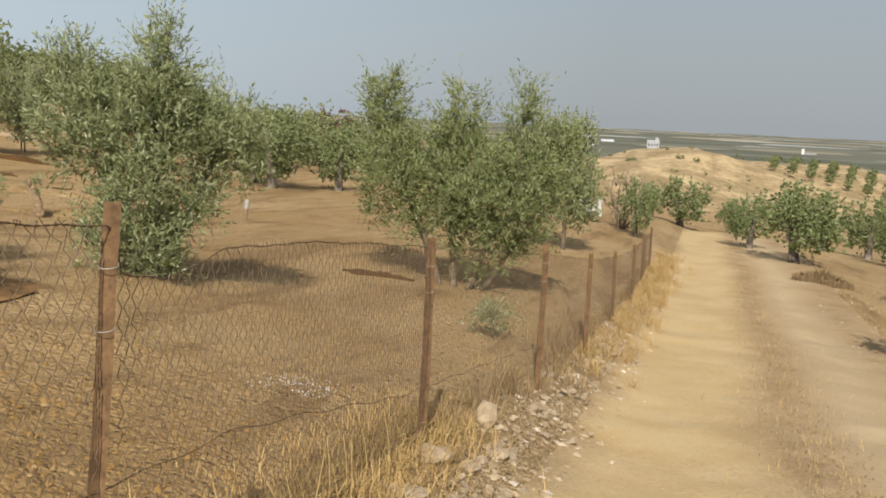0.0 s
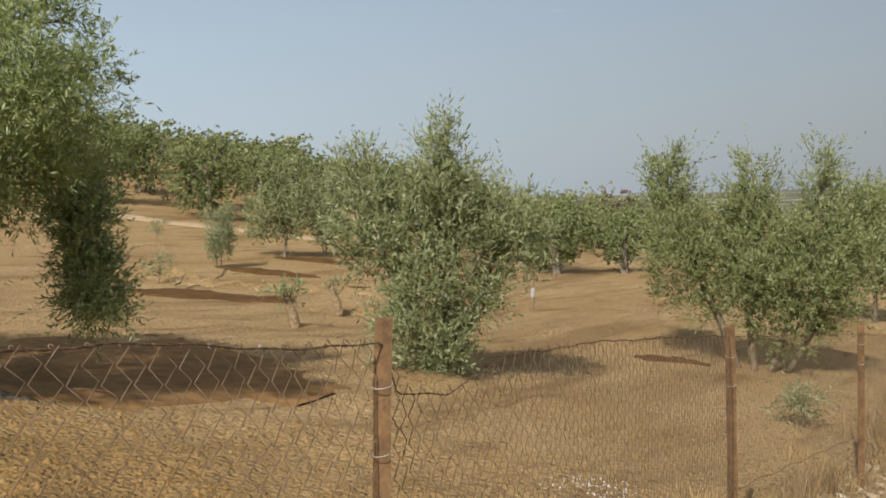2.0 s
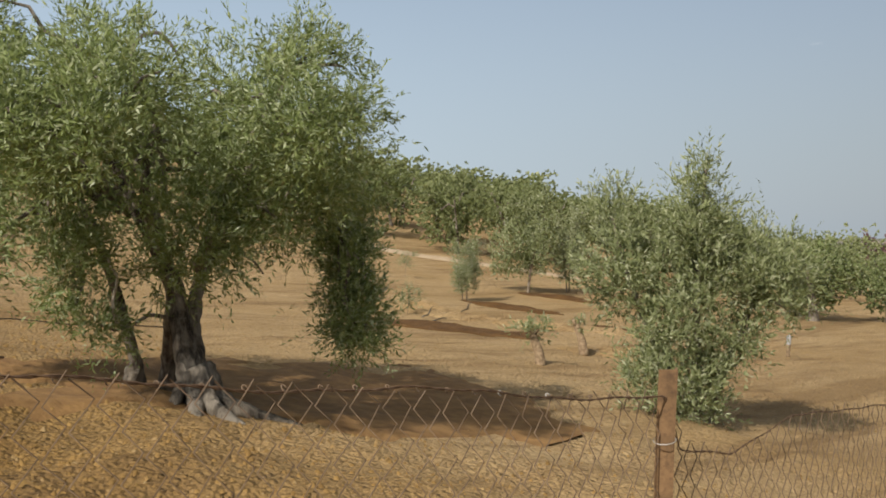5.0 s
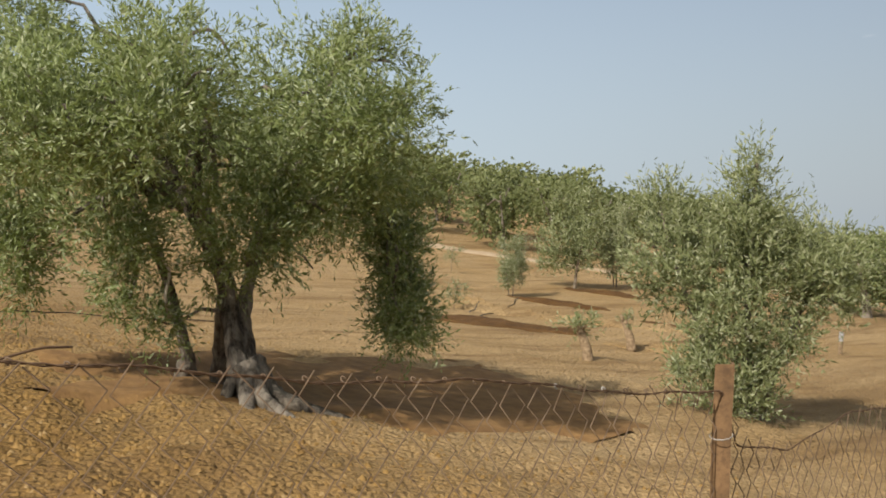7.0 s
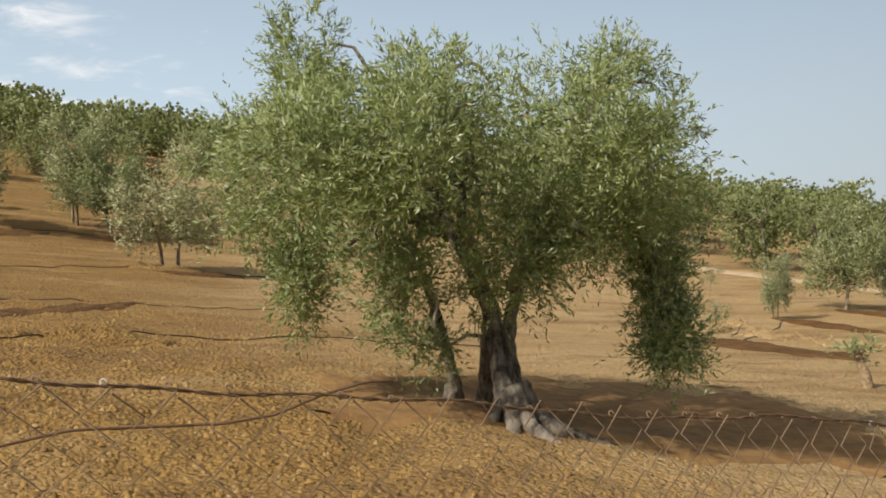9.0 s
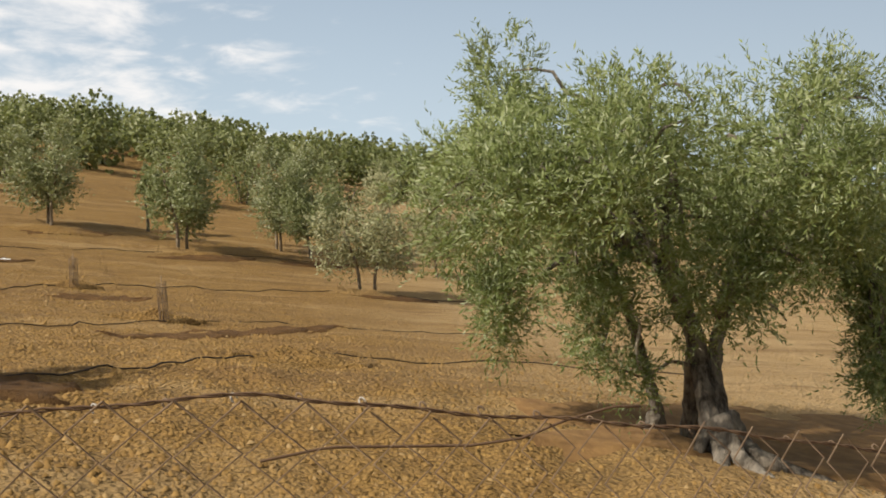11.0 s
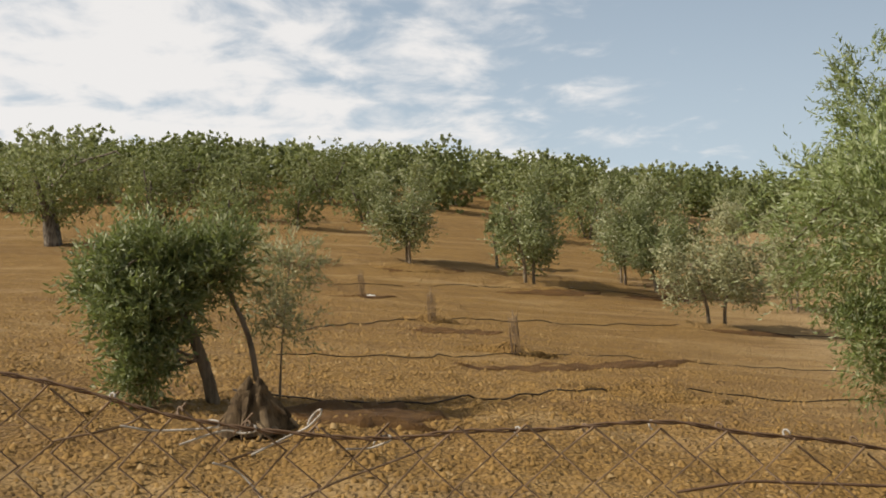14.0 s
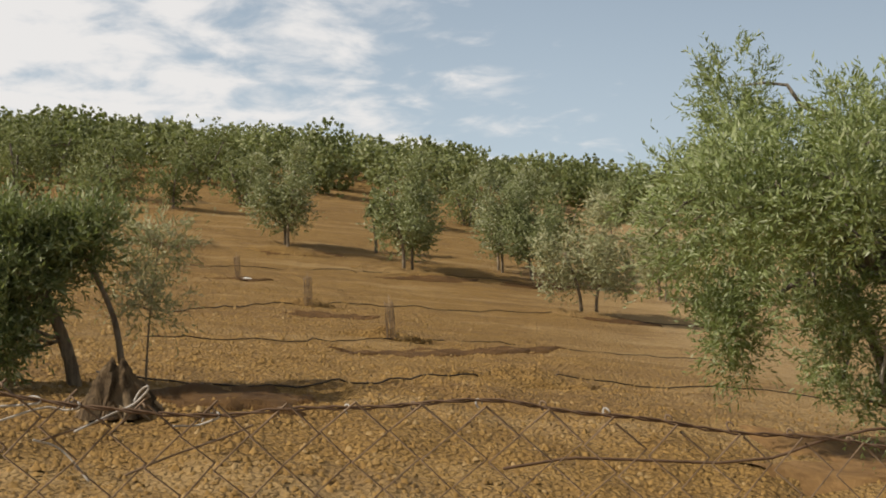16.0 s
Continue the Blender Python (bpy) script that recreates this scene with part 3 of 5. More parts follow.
def tree(name, x, y, turn, stems, lobes, seed, mat, bark, clusters, sprigs, leaves, leaf, label, category="tree", group="", sunk=0.08, twig=0.012, gnarl=0.10, **kw):
    """stems: rows of (points, r0, r1). turn: degrees; the crown's local y points away along that heading."""
    rng = np.random.default_rng(seed)
    thing = empty(name, pose(x, y, on_ground(x, y, -sunk), 0, 0, turn))
    starts = []
    for pts, r0, r1 in stems:
        line = curve_through(pts, 5 * len(pts))
        rad = r1 + (r0 - r1) * (1 - np.linspace(0, 1, len(line))) ** 1.3
        part("stem", mesh_from("stem", *tube(line, rad, 11, gnarl, rng), bark, True), thing)
        starts += list(line[len(line) // 3:])
    me, centres = crown_mesh("crown", lobes, rng, clusters, sprigs, leaves, leaf, mat, **kw)
    part("crown", me, thing)
    starts = np.array(starts)
    for c in np.vstack([np.asarray(lobes, float)[:, :3], centres[rng.permutation(len(centres))[:26]]]):
        a = starts[np.linalg.norm(starts - c, axis=1).argmin()]
        part("limb", mesh_from("limb", *limb(a, c, twig * (1 + 0.5 * np.linalg.norm(a - c)), twig * 0.4, rng, 6, 0.14, 5), bark, True), thing)
    return tagged(thing, label, category, group)


def view_turn(x, y):
    """The heading from the camera's stand to a place, in degrees to the left of +y."""
    return math.degrees(math.atan2(-(x + 0.1), y - 0.15))


def big_olive():
    x, y = -5.25, 5.6
    stems = [
        ([(0.13, -0.40, 0.0), (0.10, -0.33, 0.24), (0.05, -0.2, 0.52), (0.0, -0.06, 0.86), (-0.14, 0.03, 1.2), (-0.32, 0.0, 1.55), (-0.50, 0.0, 2.0), (-0.52, 0.0, 2.45)], 0.092, 0.032),
        ([(0.17, -0.36, 0.05), (0.14, -0.24, 0.38), (0.12, -0.1, 0.66), (0.2, 0.05, 0.98), (0.42, -0.1, 1.4), (0.6, 0.0, 1.9), (0.78, 0.1, 2.4)], 0.066, 0.024),
        ([(-0.24, 0.50, -0.02), (-0.27, 0.45, 0.22), (-0.33, 0.35, 0.52), (-0.43, 0.15, 0.95), (-0.62, -0.1, 1.5), (-1.0, -0.1, 2.0)], 0.058, 0.024),
        ([(-0.10, 0.26, -0.02), (-0.05, 0.10, 0.3), (-0.03, -0.03, 0.6), (0.0, 0.0, 0.88)], 0.060, 0.045),
        ([(-0.34, 0.42, -0.02), (-0.31, 0.42, 0.16), (-0.29, 0.42, 0.36)], 0.050, 0.030),
        ([(0.50, -1.00, -0.03), (0.32, -0.76, 0.07), (0.22, -0.55, 0.14), (0.14, -0.40, 0.34)], 0.022, 0.068),
        ([(0.14, -1.02, -0.03), (0.12, -0.74, 0.07), (0.12, -0.54, 0.15), (0.11, -0.38, 0.32)], 0.022, 0.062),
        ([(0.78, -0.72, -0.03), (0.46, -0.58, 0.06), (0.27, -0.44, 0.15), (0.16, -0.36, 0.36)], 0.022, 0.060),
        ([(-0.14, -0.74, -0.02), (-0.03, -0.54, 0.08), (0.04, -0.38, 0.24)], 0.022, 0.055),
        ([(-0.50, 0.16, 0.0), (-0.36, 0.34, 0.09), (-0.29, 0.44, 0.24)], 0.025, 0.06),
        ([(-0.25, 0.1, 1.4), (-0.8, -0.3, 1.85), (-1.4, -0.35, 2.1)], 0.05, 0.018),
        ([(0.3, 0.0, 1.2), (0.8, -0.2, 1.5), (1.15, -0.1, 1.3)], 0.045, 0.018),
        ([(-0.1, 0.05, 1.2), (-0.2, 0.7, 1.7), (-0.3, 1.1, 2.0)], 0.045, 0.018),
        ([(-0.1, -0.05, 1.05), (-0.18, -0.3, 1.5), (-0.12, -0.45, 1.9), (0.0, -0.4, 2.3)], 0.05, 0.014),
        ([(0.15, -0.1, 1.0), (0.34, -0.45, 1.5), (0.5, -0.55, 1.85), (0.72, -0.5, 2.2)], 0.045, 0.014),
        ([(-0.35, -0.1, 1.4), (-0.85, -0.7, 1.75), (-1.15, -0.9, 2.2)], 0.036, 0.012),
        ([(-0.05, 0.0, 1.4), (-0.1, -0.3, 1.95), (-0.24, -0.4, 2.3), (-0.20, -0.4, 2.50), (-0.06, -0.4, 2.54), (0.05, -0.4, 2.40)], 0.024, 0.010),
    ]
    lobes = [
        (-1.62, 0.0, 1.85, 0.40, 0.6, 0.56, 1.5), (-1.38, 0.0, 1.12, 0.20, 0.25, 0.42, 0.95), (-1.28, 0.1, 2.48, 0.34, 0.4, 0.30, 0.8), (-1.0, -0.45, 2.0, 0.46, 0.5, 0.52, 1.2),
        (-0.45, 0.1, 2.5, 0.43, 0.5, 0.30, 0.9), (-0.35, -0.5, 2.05, 0.40, 0.4, 0.28, 0.8), (-0.22, -0.85, 1.62, 0.26, 0.2, 0.22, 0.3), (0.28, 0.2, 2.25, 0.30, 0.45, 0.36, 0.7), (0.80, -0.2, 1.80, 0.44, 0.6, 0.46, 1.5),
        (0.90, 0.1, 2.52, 0.26, 0.35, 0.24, 0.6), (1.16, 0.1, 2.55, 0.13, 0.2, 0.2, 0.2), (1.38, 0.0, 2.12, 0.17, 0.3, 0.32, 0.4), (1.02, -0.1, 1.40, 0.38, 0.4, 0.30, 0.8),
        (1.18, -0.1, 0.98, 0.18, 0.22, 0.28, 1.2), (1.25, -0.1, 0.62, 0.13, 0.2, 0.25, 0.8), (-0.62, -0.45, 0.98, 0.25, 0.22, 0.30, 0.5), (-0.48, -0.4, 0.66, 0.14, 0.16, 0.15, 0.12), (0.14, -0.75, 1.25, 0.34, 0.2, 0.25, 0.75), (0.35, -0.85, 1.65, 0.25, 0.2, 0.2, 0.35), (-0.72, -0.7, 1.35, 0.32, 0.25, 0.36, 0.7), (0.66, -0.7, 1.32, 0.30, 0.25, 0.22, 0.35), (-1.24, 0.1, 2.82, 0.22, 0.25, 0.24, 0.6),
        (0.60, -0.1, 0.95, 0.26, 0.3, 0.18, 0.10), (-0.12, -0.5, 1.02, 0.24, 0.2, 0.18, 0.25), (-1.05, 0.2, 1.35, 0.38, 0.4, 0.22, 0.5), (-0.5, 0.9, 1.9, 0.6, 0.45, 0.45, 1.0), (0.5, 0.9, 1.8, 0.6, 0.45, 0.45, 0.9), (-0.8, 1.45, 1.75, 0.6, 0.5, 0.45, 1.2), (0.6, 1.45, 1.65, 0.6, 0.5, 0.45, 1.1), (-0.95, -1.05, 1.9, 0.40, 0.4, 0.34, 0.5), (0.85, -0.95, 1.75, 0.4, 0.4, 0.38, 0.8), (0.1, 1.75, 1.75, 0.6, 0.4, 0.4, 0.8),
        (-0.35, -1.5, 2.10, 0.45, 0.35, 0.30, 0.6), (0.45, -1.45, 2.0, 0.42, 0.4, 0.32, 0.7), (-0.95, -1.62, 1.78, 0.40, 0.35, 0.34, 0.9), (-0.42, -1.75, 1.80, 0.40, 0.3, 0.30, 0.6), (0.85, -1.35, 1.85, 0.36, 0.35, 0.34, 0.6),
    ]
    thing = tree("olive_tree", x, y, view_turn(x, y), stems, lobes, 11, LEAF_OLIVE, BARK, 900, 15, 13, 0.044,
                "old gnarled olive tree with forked hollow trunk and spreading grey-green crown", droop=0.25, spread_r=0.068, sprig=0.165, wide=0.24, twig=0.016, gnarl=0.17, shoots=0.07, upward=0.6, fill=0.46)
    rng = np.random.default_rng(15)
    line = curve_through([(-0.38, -0.5, 1.18), (-0.40, -0.52, 1.06), (-0.35, -0.52, 0.96), (-0.38, -0.5, 0.80), (-0.36, -0.45, 0.66)], 16)
    part("dead_branch", mesh_from("dead_branch", *tube(line, np.linspace(0.008, 0.014, 16), 7, 0.12, rng), BARK_BARE, True), thing, "pale barkless dead branch")
    return thing


def olive_two():
    x, y = -2.77, 9.69
    stems = [([(0, 0, -0.05), (0.02, 0, 0.5), (0.03, 0, 1.1), (0.08, 0, 1.8), (0.12, 0, 2.4)], 0.06, 0.012),
             ([(-0.1, 0.05, -0.05), (-0.25, 0.05, 0.5), (-0.55, 0, 1.3), (-0.72, 0.05, 1.9)], 0.045, 0.012), ([(0.08, 0, -0.05), (0.3, 0.1, 0.6), (0.6, 0.15, 1.3)], 0.045, 0.014)]
    lobes = [(-0.15, -0.05, 0.40, 0.44, 0.38, 0.34, 1.3), (-0.12, 0, 0.95, 0.42, 0.4, 0.32, 1.2), (-0.64, 0.1, 1.48, 0.38, 0.35, 0.42, 1.4), (0.0, 0, 1.48, 0.48, 0.45, 0.46, 1.8), (0.62, 0.2, 1.38, 0.42, 0.4, 0.42, 1.4),
             (0.06, 0, 1.95, 0.27, 0.3, 0.28, 0.7), (0.13, 0, 2.24, 0.13, 0.16, 0.20, 0.25), (-0.74, 0.1, 1.98, 0.17, 0.2, 0.24, 0.25), (0.40, 0.1, 0.80, 0.28, 0.3, 0.24, 0.4)]
    return tree("olive_tree", x, y, view_turn(x, y), stems, lobes, 12, LEAF_MID, BARK, 390, 13, 11, 0.055,
                "young bushy olive tree leafy down to the ground behind the fence", spread_r=0.075, sprig=0.18, upward=0.75, wide=0.23, shoots=0.12)


def olive_three():
    x, y = 0.05, 14.04
    stems = [([(-0.1, 0, -0.05), (-0.3, 0, 0.6), (-0.6, 0, 1.3), (-0.85, 0, 2.5)], 0.06, 0.012), ([(0.1, 0, -0.05), (0.05, 0, 0.8), (0.15, 0, 1.6), (0.12, 0, 2.5)], 0.05, 0.012),
             ([(0.3, 0, -0.05), (0.55, 0, 0.7), (0.85, 0, 1.5), (0.95, 0, 2.5)], 0.05, 0.012), ([(0.5, 0.1, -0.05), (0.9, 0.1, 0.6), (1.3, 0, 1.3)], 0.04, 0.012)]
    lobes = [(-0.86, 0, 1.5, 0.32, 0.5, 0.72, 1.5), (-0.92, 0, 2.58, 0.21, 0.25, 0.28, 0.45), (-0.88, 0, 2.2, 0.28, 0.3, 0.32, 0.7), (0.10, 0, 2.15, 0.26, 0.3, 0.26, 0.4), (0.86, 0, 2.2, 0.16, 0.2, 0.25, 0.2), (1.40, 0, 1.95, 0.2, 0.25, 0.22, 0.3), (-0.5, 0, 0.85, 0.34, 0.3, 0.28, 0.6), (0.1, 0, 1.45, 0.6, 0.6, 0.68, 2.6), (0.5, -0.1, 1.25, 0.75, 0.6, 0.55, 2.2), (-0.35, 0.1, 1.5, 0.45, 0.5, 0.55, 1.0),
             (0.12, 0, 2.46, 0.15, 0.2, 0.28, 0.22), (1.0, 0, 1.5, 0.55, 0.6, 0.62, 2.3), (0.9, 0, 2.52, 0.19, 0.22, 0.26, 0.22), (1.42, 0, 2.15, 0.13, 0.2, 0.22, 0.15), (0.55, -0.1, 0.6, 0.5, 0.4, 0.38, 0.9), (0.6, -0.2, 0.3, 0.36, 0.3, 0.22, 0.12), (1.1, -0.1, 0.85, 0.4, 0.4, 0.3, 0.6)]
    return tree("olive_tree", x, y, view_turn(x, y), stems, lobes, 13, LEAF_BUSH, BARK_PALE, 540, 13, 10, 0.062,
                "wide many-stemmed olive tree with upright shoots beside the fence", spread_r=0.085, sprig=0.21, upward=0.75, wide=0.23, shoots=0.12)


def leaning_olive():
    """The hard-pruned tree beside its old stool."""
    x, y = LEAN_AT
    stems = [([(0.0, 0.0, -0.05), (-0.05, 0.0, 0.25), (-0.15, 0.0, 0.55), (-0.30, 0, 0.9), (-0.40, 0, 1.15)], 0.050, 0.026),
             ([(0.30, 0, 0.22), (0.24, 0, 0.55), (0.10, 0, 0.88), (-0.05, 0, 1.15)], 0.022, 0.014)]
    lobes = [(-0.38, 0, 1.08, 0.36, 0.36, 0.22, 2.2), (-0.05, 0, 1.10, 0.20, 0.26, 0.17, 0.7), (-0.74, 0, 1.02, 0.20, 0.28, 0.20, 1.0), (-0.47, -0.1, 0.72, 0.29, 0.28, 0.22, 1.4), (-0.52, -0.1, 0.38, 0.17, 0.20, 0.20, 0.5),
             (0.12, 0, 1.20, 0.11, 0.14, 0.11, 0.14), (-0.70, 0, 0.80, 0.16, 0.22, 0.15, 0.5)]
    return tree("olive_tree", x, y, view_turn(x, y), stems, lobes, 14, LEAF_DEEP, BARK_PALE, 260, 11, 11, 0.054,
                "pruned olive tree with leaning stem and dense dark green round crown", spread_r=0.06, sprig=0.17, wide=0.27, droop=0.1, shoots=0.12, fill=0.5)


def thin_sapling(x, y, seed, height, width, label, leaf=LEAF_GREY, clusters=26):
    rng = np.random.default_rng(seed)
    stems = [([(0, 0, -0.03), (0.03, 0, height * 0.4), (0.08 * height, 0, height * 0.9)], 0.010, 0.004)]
    lobes = [(0.0, 0, height * 0.55, width * 0.4, width * 0.4, height * 0.2, 1), (0.1 * width, 0, height * 0.85, width * 0.45, width * 0.4, height * 0.15, 1)]
    return tree("olive_sapling", x, y, view_turn(x, y), stems, lobes, seed, leaf, BARK_PALE, clusters, 6, 9, 0.045, label, "sapling", spread_r=0.06, sprig=0.14, wide=0.22, twig=0.004)


leaning_olive()
thin_sapling(-8.35, 0.95, 71, 1.3, 0.62, "thin silvery olive shoot standing beside the stump mound", LEAF_SILVER, 84)
thin_sapling(0.5, 10.15, 75, 0.36, 0.36, "low bluish olive sapling beside a dark screen")
thin_sapling(-11.68, 19.26, 72, 0.6, 0.55, "small silvery olive sapling in bare soil")
thin_sapling(-17.0, 27.9, 73, 0.9, 0.7, "small olive sapling near the upper path")
thin_sapling(-15.4, 29.7, 74, 1.5, 1.7, "low loose grey olive bush on bare soil")
big_olive()
olive_two()
olive_three()


def variant(name, seed, mat, bark, height, width, stems, clusters, leaf, label, group, low=0.3, sprigs=5, leaves=6, wide=0.34, trunk=0.0, fill=0.34, bare=0, shoots=0.04, vase=False):
    """A tree of the orchard for copying, built at the origin."""
    rng = np.random.default_rng(seed)
    thing = empty(name)
    starts = []
    for i in range(stems):
        a = 2 * np.pi * (i + rng.random() * 0.5) / stems
        top = np.array([math.cos(a) * width * 0.22, math.sin(a) * width * 0.22, height * 0.62])
        line = curve_through([(math.cos(a) * 0.08 * stems, math.sin(a) * 0.08 * stems, -0.15), top * np.array([0.4, 0.4, 0.4]), top], 8)
        part("stem", mesh_from("stem", *tube(line, np.linspace(trunk or (0.035 if mat is not LEAF_SILVER and mat is not LEAF_GREY and height > 3.2 else 0.020) * height / stems ** 0.5, 0.009 * height, 8), 6, 0.1, rng), bark, True), thing)
        starts += list(line[3:])
    lobes = []
    if vase:
        # upright young tree: tall leafy shoots that part towards their tips
        for i in range(5):
            a = 2 * np.pi * (i + 0.8 * rng.random()) / 5
            r, top = width * (0.13 + 0.27 * rng.random()), 0.50 + 0.52 * rng.random()
            zc = height * (low + top) / 2
            lobes.append((math.cos(a) * r, math.sin(a) * r, zc, width * 0.125, width * 0.125, height * (top - low) * 0.44, 1))
            lobes.append((math.cos(a) * r * 1.25, math.sin(a) * r * 1.25, height * top, width * 0.08, width * 0.08, height * 0.09, 0.34))
        lobes.append((0, 0, height * (low + 0.30), width * 0.22, width * 0.22, height * 0.20, 0.8))
    else:
        for i in range(9):
            a, r = rng.random() * 2 * np.pi, width * 0.30 * rng.random() ** 0.5
            zc = height * (low + 0.12 + (0.86 - low) * 0.66 * rng.random())
            r *= 0.6 + 0.6 * zc / height
            k = 0.16 + 0.10 * rng.random()
            lobes.append((math.cos(a) * r, math.sin(a) * r, zc, width * k, width * k, height * 0.14, 1))
        lobes.append((0, 0, height * (low + 0.88) / 2, width * 0.39, width * 0.39, height * (0.88 - low) * 0.5, 11))
    me, centres = crown_mesh("crown", lobes, rng, clusters, sprigs, leaves, leaf, mat, wide=wide, spread_r=0.05 * width, sprig=(0.075 if vase else 0.028) * width, fill=fill, shoots=shoots, upward=0.6 if vase else 0.15)
    part("crown", me, thing)
    for lobe in lobes[:bare]:
        end = np.array(lobe[:3]) * np.array([1.7, 1.7, 1.0]) + np.array([0, 0, lobe[5] * 0.8])
        part("limb", mesh_from("limb", *limb(starts[-2], end, 0.012 * height, 0.006 * height, rng, 7, 0.16, 5), bark, True), thing)
    return tagged(thing, label, "tree", group)


def orchard():
    rng = np.random.default_rng(5)
    young = "young olive tree with a round grey-green crown on thin stems"
    small = [variant("olive_tree", 31 + i, (LEAF_GREY, LEAF_MID, LEAF_SILVER, LEAF_MID)[i], BARK_PALE, 2.9, 2.2, (2, 1, 2, 2)[i], 380, 0.066, young if i != 2 else "young silvery olive tree on two thin stems",
                     "young orchard trees", 0.17, 6, 6, 0.55, shoots=0.08, vase=True) for i in range(4)]
    large = [variant("olive_tree", 51 + i, (LEAF_HILL, LEAF_DARK, LEAF_MID, LEAF_HILL)[i], BARK, 3.5, 4.0, 2, 150, 0.108,
                     "mature olive tree with a broad green crown on the hillside", "hillside orchard trees", 0.02, 6, 7, 0.62, fill=0.42, bare=1, shoots=0.0) for i in range(4)]
    distant = [variant("olive_tree", 61 + i, (LEAF_HILL, LEAF_DARK)[i], BARK, 3.4, 4.0, 1, 66, 0.21,
                       "mature olive tree on the ridge of the hill", "ridge orchard trees", 0.0, 5, 4, 0.9, fill=0.42, shoots=0.0) for i in range(2)]
    tiny = variant("olive_tree", 65, LEAF_DARK, BARK, 3.0, 3.4, 1, 10, 0.55, "small olive tree of the far rows", "far orchard rows", 0.05, 4, 3, 0.6)
    first = set()
    joined_far, joined_out = {}, {}

    def stand_far(proto, name, x, y, size, w=1.0, tall=1.0):
        """Far trees past counting, joined into one mesh of each tone."""
        me = [c for c in proto.children if c.name.startswith("crown")][0].data
        co = np.empty(len(me.vertices) * 3, np.float32)
        me.vertices.foreach_get("co", co)
        a = rng.random() * 6.28
        c, s_ = math.cos(a), math.sin(a)
        no = np.empty(len(me.vertices) * 3, np.float32)
        me.attributes["outward"].data.foreach_get("vector", no)
        no = no.reshape(-1, 3)
        joined_out.setdefault((name, me.materials[0]), []).append(np.column_stack([no[:, 0] * c - no[:, 1] * s_, no[:, 0] * s_ + no[:, 1] * c, no[:, 2]]))
        q = co.reshape(-1, 3) * np.array([size * w, size * w, size * tall])
        q = np.column_stack([q[:, 0] * c - q[:, 1] * s_ + x, q[:, 0] * s_ + q[:, 1] * c + y, q[:, 2] + on_ground(x, y, -0.05)])
        joined_far.setdefault((name, me.materials[0]), []).append((q, np.array([p.vertices[:] for p in me.polygons])))

    def stand(proto, x, y, size, w=1.0, tall=1.0):
        """The prototype itself takes the first place, copies the others."""
        t = proto
        if proto.name in first:
            t = copy_thing(proto, Matrix.Identity(4))
        first.add(proto.name)
        t.matrix_world = pose(x, y, on_ground(x, y, -0.08), 0, 0, rng.random() * 360) @ Matrix.Diagonal((size * w, size * w, size * tall, 1))

    # near rows: x, y, size, width, kind
    for x, y, size, w, k in ((-32.9, 7.7, 1.06, 1.32, 0), (-29.0, 10.55, 1.15, 1.25, 3), (-28.8, 14.6, 1.0, 1.2, 1),
                             (-30.4, 14.2, 1.15, 1.15, 0), (-21.9, 12.5, 0.90, 1.25, 2), (-25.8, 17.2, 0.9, 1.2, 2), (-41.1, 24.8, 0.9, 0.9, 1), (-13.1, 28.4, 1.0, 0.95, 1), (-12.6, 30.6, 0.92, 0.7, 0),
                             (-13.0, 24.4, 0.56, 0.85, 0), (2.6, 22.5, 1.0, 0.8, 1)):
        stand(small[k], x, y, size, w)
    for x, y, size, w in ((-20.3, 37.6, 1.10, 0.9), (-32.5, 1.8, 0.85, 0.95), (-17.0, 40.5, 1.05, 1.1), (-22.8, 40.8, 1.15, 1.0), (-25.2, 36.8, 1.05, 1.0), (-19.2, 44.2, 1.15, 1.1), (-26.4, 42.5, 1.1, 1.0), (-15.2, 46.5, 1.1, 1.1), (-22.4, 47.2, 1.15, 1.1), (-12.2, 44.5, 0.95, 1.0), (-6.8, 42.0, 0.8, 0.9), (-3.8, 38.0, 0.8, 0.8), (-5.6, 30.5, 0.72, 0.75), (-6.9, 36.0, 0.8, 0.8), (-1.8, 41.0, 0.75, 0.9), (2.6, 33.0, 0.8, 0.8), (-43.0, -0.4, 1.0, 1.0), (-41.5, 5.2, 0.72, 1.0), (-44.5, 8.6, 0.8, 1.05), (-41.0, 14.6, 0.8, 1.0), (-42.5, 18.2, 0.75, 1.0), (-36.5, 19.8, 0.7, 1.0), (-45.0, 3.0, 0.95, 1.05), (-53.3, 8.2, 1.1, 1.1)):
        stand(large[1] if x > -10 or y > 30 or size < 0.75 else large[3], x, y, size, w)
    old = variant("olive_tree", 58, LEAF_HILL, BARK, 3.9, 4.6, 2, 240, 0.115, "old olive tree with a thick dark double trunk", "hillside orchard trees", 0.20, 6, 6, 0.42, 0.30, 0.34, 4)
    stand(variant("olive_tree", 59, LEAF_DARK, BARK, 2.6, 1.2, 1, 90, 0.09, "small dark olive tree on a single stem", "young orchard trees", 0.42, 6, 6, 0.42, 0.07), -32.87, 10.83, 0.92)
    stand(old, -37.0, -3.4, 1.05)
